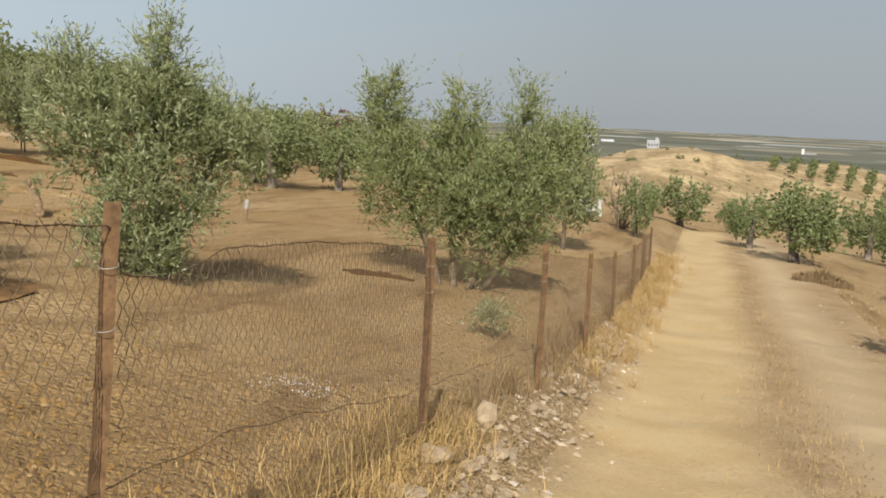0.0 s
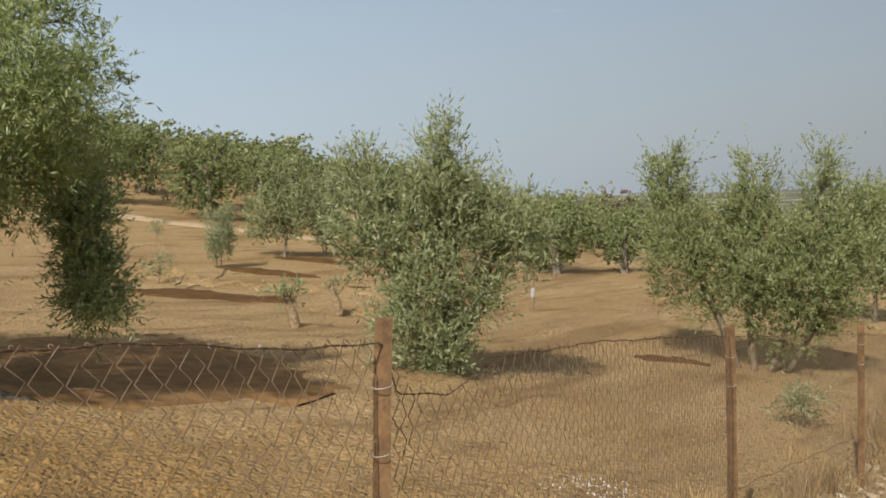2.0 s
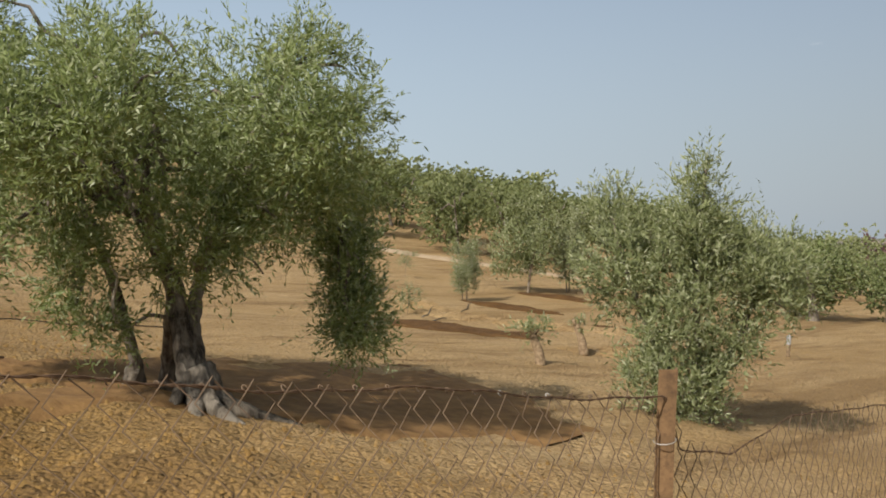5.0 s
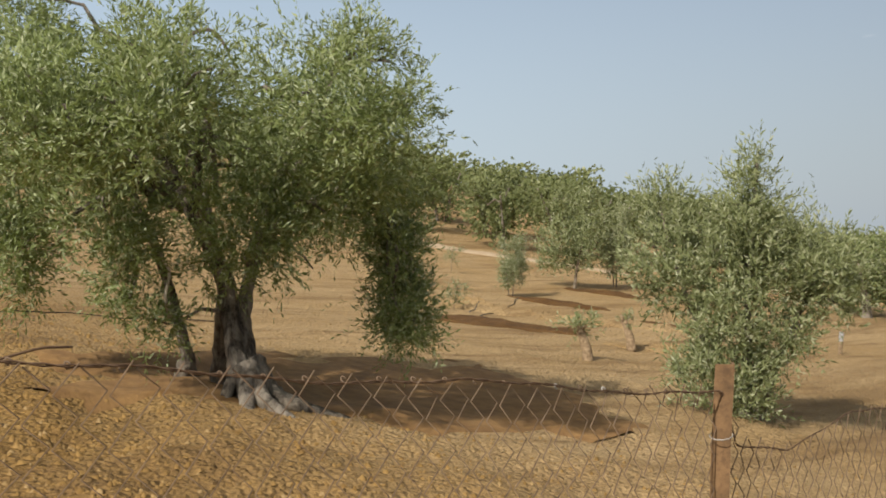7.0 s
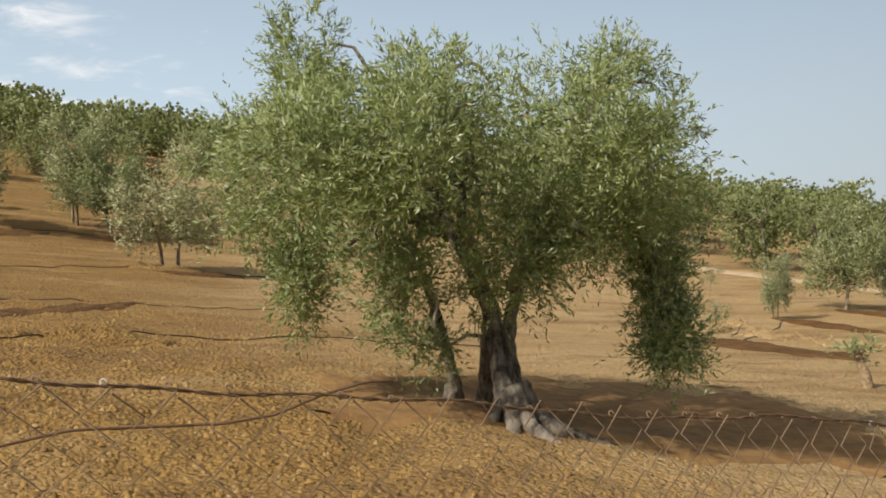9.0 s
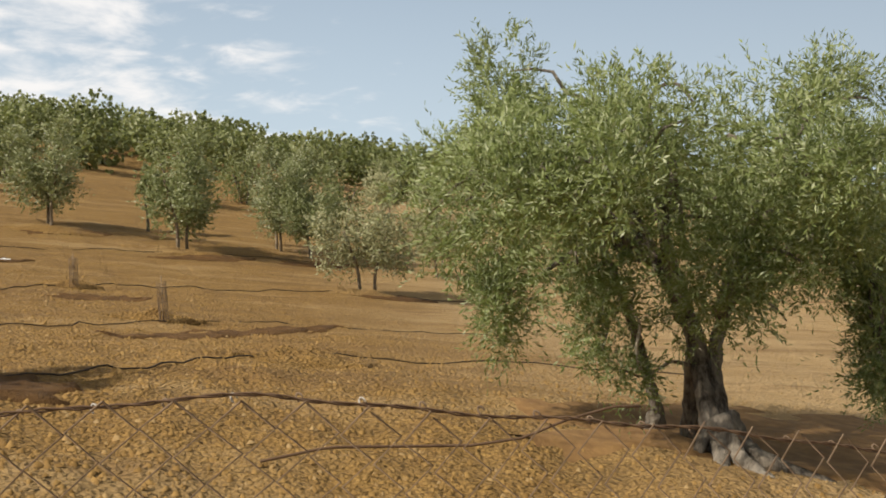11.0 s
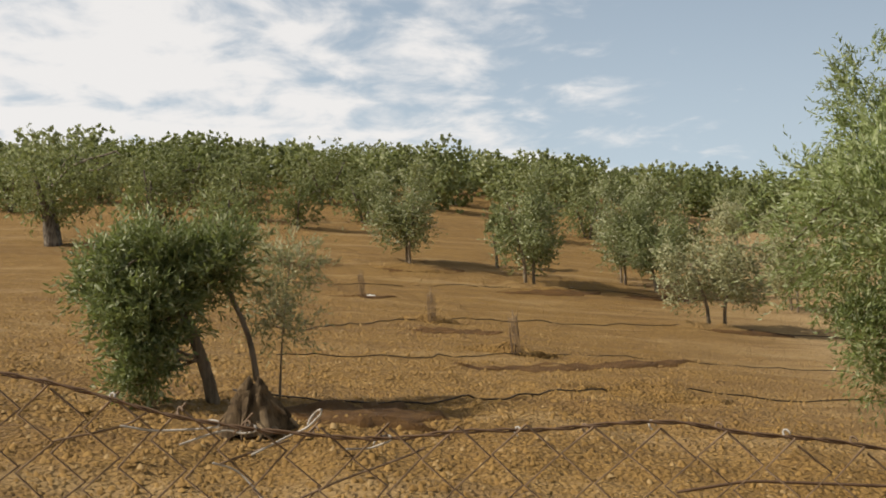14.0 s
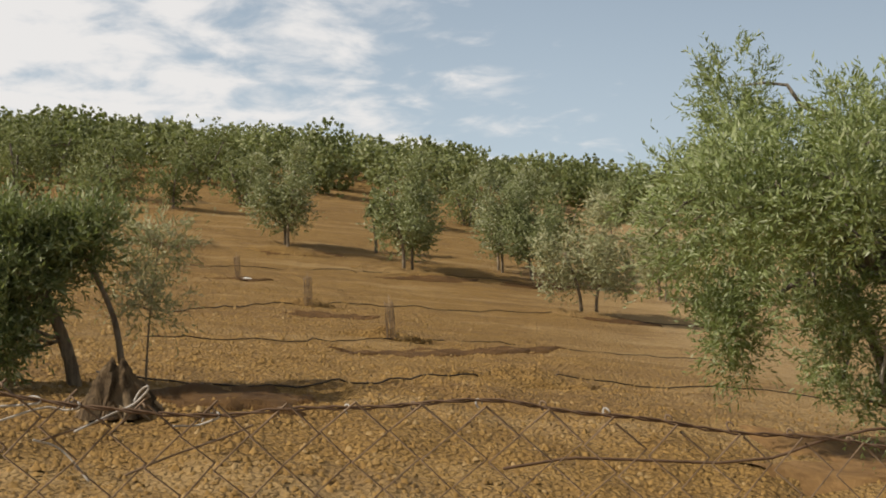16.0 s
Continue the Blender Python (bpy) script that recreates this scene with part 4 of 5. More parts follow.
    # the planted hill: close rows along the crest, wider rows lower down
    for gap, head0, head1, reach in ((4.0, 50, 108, 100), (5.0, 4, 50, 104)):
        for u in np.arange(38, 96, gap):
            for s in np.arange(-75, 130, gap):
                x, y = to_xy(u + rng.normal() * 0.7, s + rng.normal() * 0.7)
                far, head = math.hypot(x, y), math.degrees(math.atan2(-x, y))
                keep, size, tall = rng.random(), 0.76 + 0.44 * rng.random(), 0.78 + 0.44 * rng.random() ** 1.5
                if far > reach or not head0 <= head < head1 or keep > 0.95 or u < np.interp(s, (-30, -8, 6, 14, 30, 40), (42, 50, 55, 54, 42, 37)):
                    continue
                if far < 54:
                    stand(large[(1, 3, 0, 2)[int(keep * 97) % 4]], x, y, size, 1.05, tall)
                else:
                    stand_far(distant[int(keep * 97) % 2], "ridge_trees", x, y, size, 1.05, tall)
    for u in np.arange(14, 38, 5.8):
        for s in np.arange(46, 120, 5.8):
            x, y = to_xy(u + rng.normal() * 0.7, s + rng.normal() * 0.7)
            if math.degrees(math.atan2(-x, y)) > 1:
                if s < 66:
                    stand(large[int(s) % 4], x, y, 0.8 + 0.3 * rng.random())
                else:
                    stand_far(distant[int(s) % 2], "ridge_trees", x, y, 0.75 + 0.3 * rng.random())
    # beyond the track
    for x, y, size, w in ((16.0, 35.5, 0.8, 0.9), (13.2, 46.0, 0.6, 0.9), (19, 40, 0.9, 0.9), (17, 48, 0.8, 0.9), (6.5, 50.0, 0.6, 0.9), (21.5, 47, 0.9, 1.0)):
        stand(large[1] if size > 0.75 else large[3], x, y, size, w)
    side = variant("olive_tree", 68, LEAF_DEEP, BARK, 2.8, 2.5, 1, 180, 0.076, "round dark green olive tree on a short trunk beside the track", "trees beside the track", 0.16, 6, 6, 0.72, 0.16)
    for x, y, size, w in ((10.2, 29.6, 0.98, 1.25), (7.0, 14.0, 0.8, 0.85), (11.2, 22.6, 0.9, 1.0), (-4.83, 28.7, 0.92, 1.1), (-3.2, 30.2, 0.80, 1.05), (9.9, 33.4, 0.74, 1.05), (5.5, 29.6, 0.72, 0.74), (9.6, 42.0, 0.85, 1.35), (12.0, 43.0, 0.55, 1.2), (8.2, 41.5, 0.6, 1.0), (16.5, 40.0, 1.0, 1.1), (18.8, 43.0, 1.0, 1.1), (15.2, 45.0, 0.9, 1.1), (20.5, 47.0, 1.0, 1.1), (14.2, 38.5, 0.6, 1.1)):
        stand(side, x, y, size, w)
    # rows on the far slope
    for i in range(8):
        for j in range(9):
            a = radians(17.4 + i * 0.95 + 0.02 * j)
            d = 266 + j * 4.2
            stand_far(tiny, "far_trees", d * math.sin(a), d * math.cos(a), 0.8 + 0.2 * rng.random(), 1.2, 0.75)
    # scattered scrub in the valley and on the pale hill
    for i in range(240):
        a, d = radians(rng.uniform(4, 24)), rng.uniform(130, 310)
        stand_far(tiny, "far_trees", d * math.sin(a), d * math.cos(a), 0.2 + 0.4 * rng.random() ** 1.5, 1.2, 0.8)

    for (name, mat), parts_ in joined_far.items():
        v, f = joined(parts_)
        me = mesh_from(name, v, f, mat)
        me.attributes.new("outward", "FLOAT_VECTOR", "POINT").data.foreach_set("vector", np.vstack(joined_out[name, mat]).ravel())
        what = "dense olive trees along the ridge of the hill" if name == "ridge_trees" else "rows of small olive trees and scrub across the valley"
        tagged(new(name, me), what, "trees", kind="stuff")
    for proto in (*distant, tiny, *(t for t in (*small, *large) if t.name not in first)):
        for o in (*proto.children, proto):
            bpy.data.objects.remove(o)


orchard()


def purple_tree():
    proto = variant("plum_tree", 67, LEAF_PURPLE, BARK, 3.4, 2.6, 2, 60, 0.2, "small tree with sparse dull purple leaves", "", 0.3)
    x, y = -6.6, 61.5
    proto.matrix_world = pose(x, y, on_ground(x, y, -0.05), 0, 0, 0) @ Matrix.Scale(1.15, 4)


purple_tree()

# ---- fence ----
# along the fence: s, u, ground height, top, lean along s, lean across
POSTS = ((-0.85, 1.45, 0.40, 1.74, 0.03, 0.00), (2.29, 1.45, 0.00, 1.335, 0.16, 0.0), (5.40, 1.45, -0.30, 0.91, 0.03, 0.0), (8.40, 1.27, -0.68, 0.55, 0.07, 0.0),
         (11.30, 1.21, -1.08, 0.13, 0.05, 0.0), (14.40, 1.19, -1.32, -0.23, 0.04, 0.02), (17.4, 1.15, -1.55, -0.46, 0.03, 0.0), (20.4, 1.18, -1.75, -0.60, -0.02, 0.0), (23.4, 1.2, -1.9, -0.75, 0.04, 0.0))
TOP_S = (-2.0, -0.85, -0.45, -0.33, -0.16, 0.0, 0.3, 0.6, 0.85, 1.1, 1.45, 1.9, 2.28, 2.34, 2.58, 2.93, 3.37, 3.94, 4.73, 5.4, 8.4, 11.3, 14.4, 17.4, 20.4, 23.4)
TOP_Z = (1.80, 1.70, 1.63, 1.60, 1.56, 1.545, 1.55, 1.51, 1.47, 1.43, 1.39, 1.32, 1.27, 1.14, 1.10, 1.14, 1.11, 1.05, 0.95, 0.86, 0.47, 0.06, -0.30, -0.53, -0.68, -0.82)
LINE_S, LINE_U = [p[0] for p in POSTS], [p[1] for p in POSTS]


def fence_point(s, z, push=0.0):
    u = np.interp(s, LINE_S, LINE_U) + push
    x, y = to_xy(u, np.asarray(s, float))
    return np.stack([x, y, np.broadcast_to(z, np.shape(x))], -1)


def angle_post(p0, p1, width=0.042, thick=0.006):
    """A steel angle: an L section swept from foot to head, with a slightly bent line, one flange towards the track's upper end."""
    sec = np.array([(0, 0), (width, 0), (width, thick), (thick, thick), (thick, width), (0, width)]) - np.array([width / 2, 0])
    e1 = np.array([-FY * -0.83 + FX * 0.55, FX * -0.83 + FY * 0.55]) * -1
    e2 = np.array([-FY * 0.55 + FX * 0.83, FX * 0.55 + FY * 0.83])
    rows = []
    for t in np.linspace(0, 1, 9):
        c = p0 + (p1 - p0) * t
        c[:2] += 0.004 * math.sin(3 * t) + 0.0012 * math.sin(17 * t + p0[1])
        rows.append(np.column_stack([c[:2] + sec[:, :1] * e1 + sec[:, 1:] * e2, np.full(6, c[2])]))
    v = np.vstack(rows)
    f = [(i * 6 + j, i * 6 + (j + 1) % 6, (i + 1) * 6 + (j + 1) % 6, (i + 1) * 6 + j) for i in range(8) for j in range(6)]
    m = 48
    f += [(m, m + 1, m + 2, m + 3), (m, m + 3, m + 4, m + 5), (3, 2, 1, 0), (5, 4, 3, 0)]
    return v, np.array(f)


def wire_mesh(s0, s1, rng, sides, gauge):
    """Woven wires, each a zigzag from the top edge to the soil."""
    w, h = 0.072, 0.064
    count = int((s1 - s0) / (w / 2))
    wires = []
    for i in range(count):
        s = s0 + i * w / 2
        top = np.interp(s, TOP_S, TOP_Z)
        x, y = to_xy(1.42, s)
        low = on_ground(x, y, 0.04)
        rows = max(4, int((top - low) / (h / 2)))
        j = np.arange(rows + 1)
        zz = top - j * h / 2
        slack = 0.3 + 0.7 * np.exp(-((s - 2.15) / 0.55) ** 2)
        ss = s + ((j + i) % 2) * w / 2 + slack * (0.015 * np.sin(zz * 5 + s * 0.9) + 0.009 * np.sin(zz * 17 + s * 3) + 0.005 * np.sin(zz * 41 + s * 13))
        push = 0.018 * np.sin(s * 1.9 + zz * 2.1) + 0.003 * np.where((j + i) % 2, 1, -1)
        p = fence_point(ss, zz, push)
        p[:, 2] += 0.010 * np.sin(ss * 7 + zz * 9) + rng.normal(size=len(p)) * 0.004 * slack
        wires.append(tube(p, gauge, sides, cap=False))
    return wires


def fence():
    rng = np.random.default_rng(8)
    thing = empty("wire_fence", Matrix.Identity(4))
    for n, (s, u, low, top, lean, out) in enumerate(POSTS):
        a, b = fence_point(s - lean, low - 0.25), fence_point(s, top, out)
        post = part("post", mesh_from("post", *angle_post(a, b, (0.040, 0.043, 0.052)[n] if n < 3 else 0.052), RUST), thing, "rusty steel angle post")
        for t in (0.80, 0.90) if n < 4 else (0.88,):
            c = a + (b - a) * t
            ring = np.array([c + np.array([0.026 * math.cos(k), 0.026 * math.sin(k), 0.006 * math.sin(k * 1.0)]) for k in np.linspace(0, 2 * math.pi, 12)])
            part("tie_wire", mesh_from("tie_wire", *tube(ring, 0.0015, 4), WIRE_BRIGHT, True), post, "twisted tie wire")
    spans = [p[0] for p in POSTS]
    for n, (s0, s1) in enumerate(zip(spans[:-1], spans[1:])):
        v, f = joined(wire_mesh(-0.817 if n == 0 else s0 + 0.02, s1 - 0.02, rng, 4 if n < 2 else 3, 0.0014 if n < 2 else 0.0010))
        tagged(part("wire_mesh", mesh_from("wire_mesh", v, f, WIRE, True), thing, "rusty woven wire mesh with diamond openings"), kind="stuff")
    # the end post behind the camera's left
    a, b = fence_point(-1.98, 0.25, 0.0), fence_point(-1.98, 1.84, 0.0)
    part("post", mesh_from("post", *angle_post(a, b, 0.04), RUST), thing, "rusty steel angle post")
    v, f = joined(wire_mesh(-1.96, -0.87, rng, 3, 0.0012))
    tagged(part("wire_mesh", mesh_from("wire_mesh", v, f, WIRE, True), thing, "rusty woven wire mesh with diamond openings"), kind="stuff")
    # hooked ends of the mesh twisted over the edge wire
    for k in range(-15, 29):
        at = 0.263 + 0.072 * k
        z = float(np.interp(at, TOP_S, TOP_Z))
        t = np.linspace(0, 4.6, 8)
        p = fence_point(at + 0.004 * np.cos(t) * (1 - t / 9), z + 0.001 + 0.0045 * np.sin(t), 0.005 * np.sin(t * 0.7))
        part("hook", mesh_from("hook", *tube(p, 0.0014, 4), WIRE_BRIGHT if rng.random() < 0.2 else WIRE, True), thing)
    # edge wire along the top, two strands twisted
    for k in (0, 1):
        s = np.arange(-2.0, 23.4, 0.018)
        z = np.interp(s, TOP_S, TOP_Z) + 0.0018 * np.cos(s * 90 + k * math.pi) + 0.004 * np.sin(s * 9) + 0.002 * np.sin(s * 31)
        p = fence_point(s, z, 0.0) + np.column_stack([0.0014 * np.sin(s * 90 + k * math.pi)] * 2 + [0 * s])
        part("edge_wire", mesh_from("edge_wire", *tube(p, 0.0013, 4), WIRE_EDGE, True), thing, "twisted rusty edge wire")
    # a slack lower wire
    s = np.linspace(-0.8, 8.4, 120)
    z = np.interp(s, (-0.8, 1.2, 2.3, 2.95, 3.4, 4.0, 4.85, 5.4, 8.4), (1.15, 0.78, 0.59, 0.54, 0.46, 0.34, 0.16, 0.08, -0.28)) + 0.008 * np.sin(s * 11)
    part("lower_wire", mesh_from("lower_wire", *tube(fence_point(s, z, -0.006), 0.0019, 5), WIRE_EDGE, True), thing, "slack rusty straining wire")
    # a broken wire hanging behind the top edge
    s = np.linspace(0.3, 0.8, 30)
    z = np.interp(s, (0.3, 0.38, 0.56, 0.63, 0.69, 0.76, 0.8), (1.47, 1.48, 1.468, 1.472, 1.49, 1.503, 1.50))
    part("loose_wire", mesh_from("loose_wire", *tube(fence_point(s, z, 0.06), 0.0019, 5), WIRE_EDGE, True), thing)
    # curled bright ends where the mesh has come apart
    strands = (((-0.304, 1.567), (-0.271, 1.560), (-0.227, 1.560), (-0.203, 1.562)),
                  ((-0.241, 1.545), (-0.199, 1.557), (-0.177, 1.554), (-0.163, 1.556)),
                  ((-0.165, 1.532), (-0.128, 1.549), (-0.107, 1.558), (-0.093, 1.570)),
                  ((-0.064, 1.535), (-0.041, 1.534), (-0.020, 1.541)),
                  ((-0.206, 1.525), (-0.180, 1.512), (-0.150, 1.480)),
                  ((0.019, 1.534), (-0.005, 1.523), (-0.066, 1.503), (-0.114, 1.485)),
                  ((-0.374, 1.553), (-0.307, 1.565), (-0.277, 1.579)),
                  ((-0.198, 1.524), (-0.125, 1.546)))
    for n, line in enumerate(strands):
        along = curve_through([(a, b, 0.0) for a, b in line], 6 * len(line))
        p = fence_point(along[:, 0], along[:, 1], 0.012 * np.sin(np.linspace(0, 3, len(along))))
        if n < 4:
            d = (p[-1] - p[-4]) / (np.linalg.norm(p[-1] - p[-4]) + 1e-9)
            up = np.array([0, 0, 1.0])
            p = np.vstack([p, [p[-1] + d * 0.009 * math.sin(k) + up * 0.004 * (1 - math.cos(k)) - d * 0.012 * (k / 5) for k in np.linspace(0.4, 5.2, 10)]])
        part("loose_strand", mesh_from("loose_strand", *tube(p, 0.0013, 5), WIRE_BRIGHT if n < 5 else WIRE, True), thing, "curled loose wire end")
    return tagged(thing, "sagging rusty chain-link fence on leaning steel angle posts", "fence")


fence()

# ---- things in the field ----


def lump(rng, rough=0.25, level=1):
    """A small irregular stone: an octahedron, once refined, 32 triangles; level 0 has 8."""
    v = np.array([(1, 0, 0), (-1, 0, 0), (0, 1, 0), (0, -1, 0), (0, 0, 1), (0, 0, -1)], float)
    f = np.array([(0, 2, 4), (2, 1, 4), (1, 3, 4), (3, 0, 4), (2, 0, 5), (1, 2, 5), (3, 1, 5), (0, 3, 5)])
    for _ in range(level):
        seen, vs, fs = {}, list(v), []

        def mid(a, b):
            key = (min(a, b), max(a, b))
            if key not in seen:
                m = vs[a] + vs[b]
                vs.append(m / np.linalg.norm(m))
                seen[key] = len(vs) - 1
            return seen[key]

        for a, b, c in f:
            ab, bc, ca = mid(a, b), mid(b, c), mid(c, a)
            fs += [(a, ab, ca), (ab, b, bc), (ca, bc, c), (ab, bc, ca)]
        v, f = np.array(vs), np.array(fs)
    return v * (1 + rough * rng.normal(size=(len(v), 1))), f


def scatter(name, places, sizes, mat, seed, label, category, rough=0.3, flat=0.7, level=0):
    rng = np.random.default_rng(seed)
    kinds = [lump(rng, rough, level) for _ in range(9)]
    if level == 0:
        ends = np.array([(0, 1, 4), (1, 5, 4), (1, 2, 5), (2, 3, 5), (3, 4, 5), (3, 0, 4)])
        kinds = []
        for _ in range(14):
            base = np.array([(1, 0.6, -0.35), (-0.9, 0.8, -0.35), (-1, -0.7, -0.35), (0.8, -0.9, -0.35), (0.35, 0.1, 0.7), (-0.4, 0.0, 0.7)])
            kinds.append((base[[0, 1, 2, 3, 4, 5]] + rng.normal(size=(6, 3)) * np.array([0.25, 0.25, 0.14]), ends))
    vs, fs, n = [], [], 0
    x, y = places[:, 0], places[:, 1]
    z = rough_ground(x, y)
    for i in range(len(places)):
        v, f = kinds[i % len(kinds)]
        a = rng.random() * 6.28
        c, s = math.cos(a), math.sin(a)
        k = sizes[i] * (0.7 + 0.6 * rng.random(3)) * np.array([1, 1, flat])
        q = v * k
        vs.append(np.column_stack([q[:, 0] * c - q[:, 1] * s + x[i], q[:, 0] * s + q[:, 1] * c + y[i], q[:, 2] + z[i] + sizes[i] * 0.12]))
        fs.append(f + n)
        n += len(v)
    return tagged(new(name, mesh_from(name, np.vstack(vs), np.vstack(fs), mat, level == 0)), label, category, kind="stuff")


def field_clods():
    rng = np.random.default_rng(21)
    n = 100000
    head = np.radians(rng.uniform(-4, 128, n))
    d = 1.7 + 22.0 * rng.random(n) ** 1.4
    x, y = -np.sin(head) * d, np.cos(head) * d
    u, s = to_us(x, y)
    # more clods on the tilled upper part than on the smoother lower part
    keep = (u > 1.6) & (rng.random(n) < np.clip(1.1 - 0.12 * s, 0.12, 1))
    p = np.column_stack([x, y])[keep]
    sizes = (0.006 + 0.015 * rng.random(len(p)) ** 3.2) * (1 + 0.02 * d[keep]) * np.clip(1.1 - 0.07 * s[keep], 0.5, 1.1)
    scatter("soil_clods", p, sizes, CLOD, 22, "loose clods and stones on tilled soil", "clods", 0.32, 1.05)


def track_pebbles():
    rng = np.random.default_rng(23)
    n = 10000
    s = -9 + 37.5 * rng.random(n) ** 1.15
    u = np.where(rng.random(n) < 0.7, rng.normal(1.02, 0.2, n), np.where(rng.random(n) < 0.3, rng.normal(-0.9, 0.3, n), rng.uniform(-7, -2.2, n)))
    x, y = to_xy(u, s)
    sizes = (0.005 + 0.03 * rng.random(n) ** 4) * np.where(u > 0.5, 1, 0.6) + 0.0005 * np.abs(s)
    scatter("track_pebbles", np.column_stack([x, y]), sizes, PEBBLE, 24, "pale pebbles and gravel along the track's verge", "pebbles", 0.25, 0.6)


def rocks():
    rng = np.random.default_rng(25)
    for x, y, r, tall in ((0.33, 6.66, 0.10, 1.0), (-0.03, 5.45, 0.15, 0.3), (-0.14, 4.74, 0.12, 0.3), (0.20, 5.57, 0.06, 0.6), (0.38, 6.01, 0.085, 0.5), (0.27, 5.75, 0.05, 0.7)):
        v, f = lump(rng, 0.13, 1)
        ob = new("rock", mesh_from("rock", v * r * np.array([1, 0.85, tall]), f, ROCK))
        ob.matrix_world = pose(x, y, on_ground(x, y, r * tall * 0.45), 0, 0, rng.random() * 360)
        tagged(ob, "pale weathered limestone rock on the verge beside the fence", "rock", "verge rocks")
    kinds = []
    for _ in range(6):
        v, f = lump(rng, 0.2, 1)
        kinds.append(mesh_from("rock", v * np.array([1, 0.8, 0.55]), f, ROCK))
    for i in range(200):
        s = 4.8 + 13 * rng.random() ** 1.3
        x, y = to_xy(rng.normal(1.02, 0.16), s)
        r = 0.014 + 0.042 * rng.random() ** 2.2
        ob = new("rock", kinds[i % 6])
        ob.matrix_world = pose(x, y, on_ground(x, y, r * 0.25), rng.normal() * 12, rng.normal() * 12, rng.random() * 360) @ Matrix.Scale(r, 4)
        tagged(ob, "pale broken stone lying on the dry verge", "rock", "verge stones")


def blades(name, roots, heights, mat, seed, label, category, width=0.0035, bend=0.35):
    rng = np.random.default_rng(seed)
    n = len(roots)
    a = rng.random(n) * 6.28
    d = np.column_stack([np.cos(a), np.sin(a), 0 * a])
    side = np.column_stack([-np.sin(a), np.cos(a), 0 * a]) * width
    z = rough_ground(roots[:, 0], roots[:, 1]) - 0.01
    b = np.column_stack([roots, z])
    h = heights[:, None]
    lean = bend * (0.3 + rng.random((n, 1)))
    m = b + np.array([0, 0, 0.6]) * h + d * h * lean * 0.35
    t = b + np.array([0, 0, 1.0]) * h * (1 - 0.25 * lean) + d * h * lean
    v = np.stack([b - side, b + side, m + side * 0.8, m - side * 0.8, t + side * 0.25, t - side * 0.25], 1).reshape(-1, 3)
    k = np.arange(n)[:, None] * 6
    f = np.vstack([k + np.array([[0, 1, 2, 3]]), k + np.array([[3, 2, 4, 5]])])
    return tagged(new(name, mesh_from(name, v, f, mat)), label, category, kind="stuff")


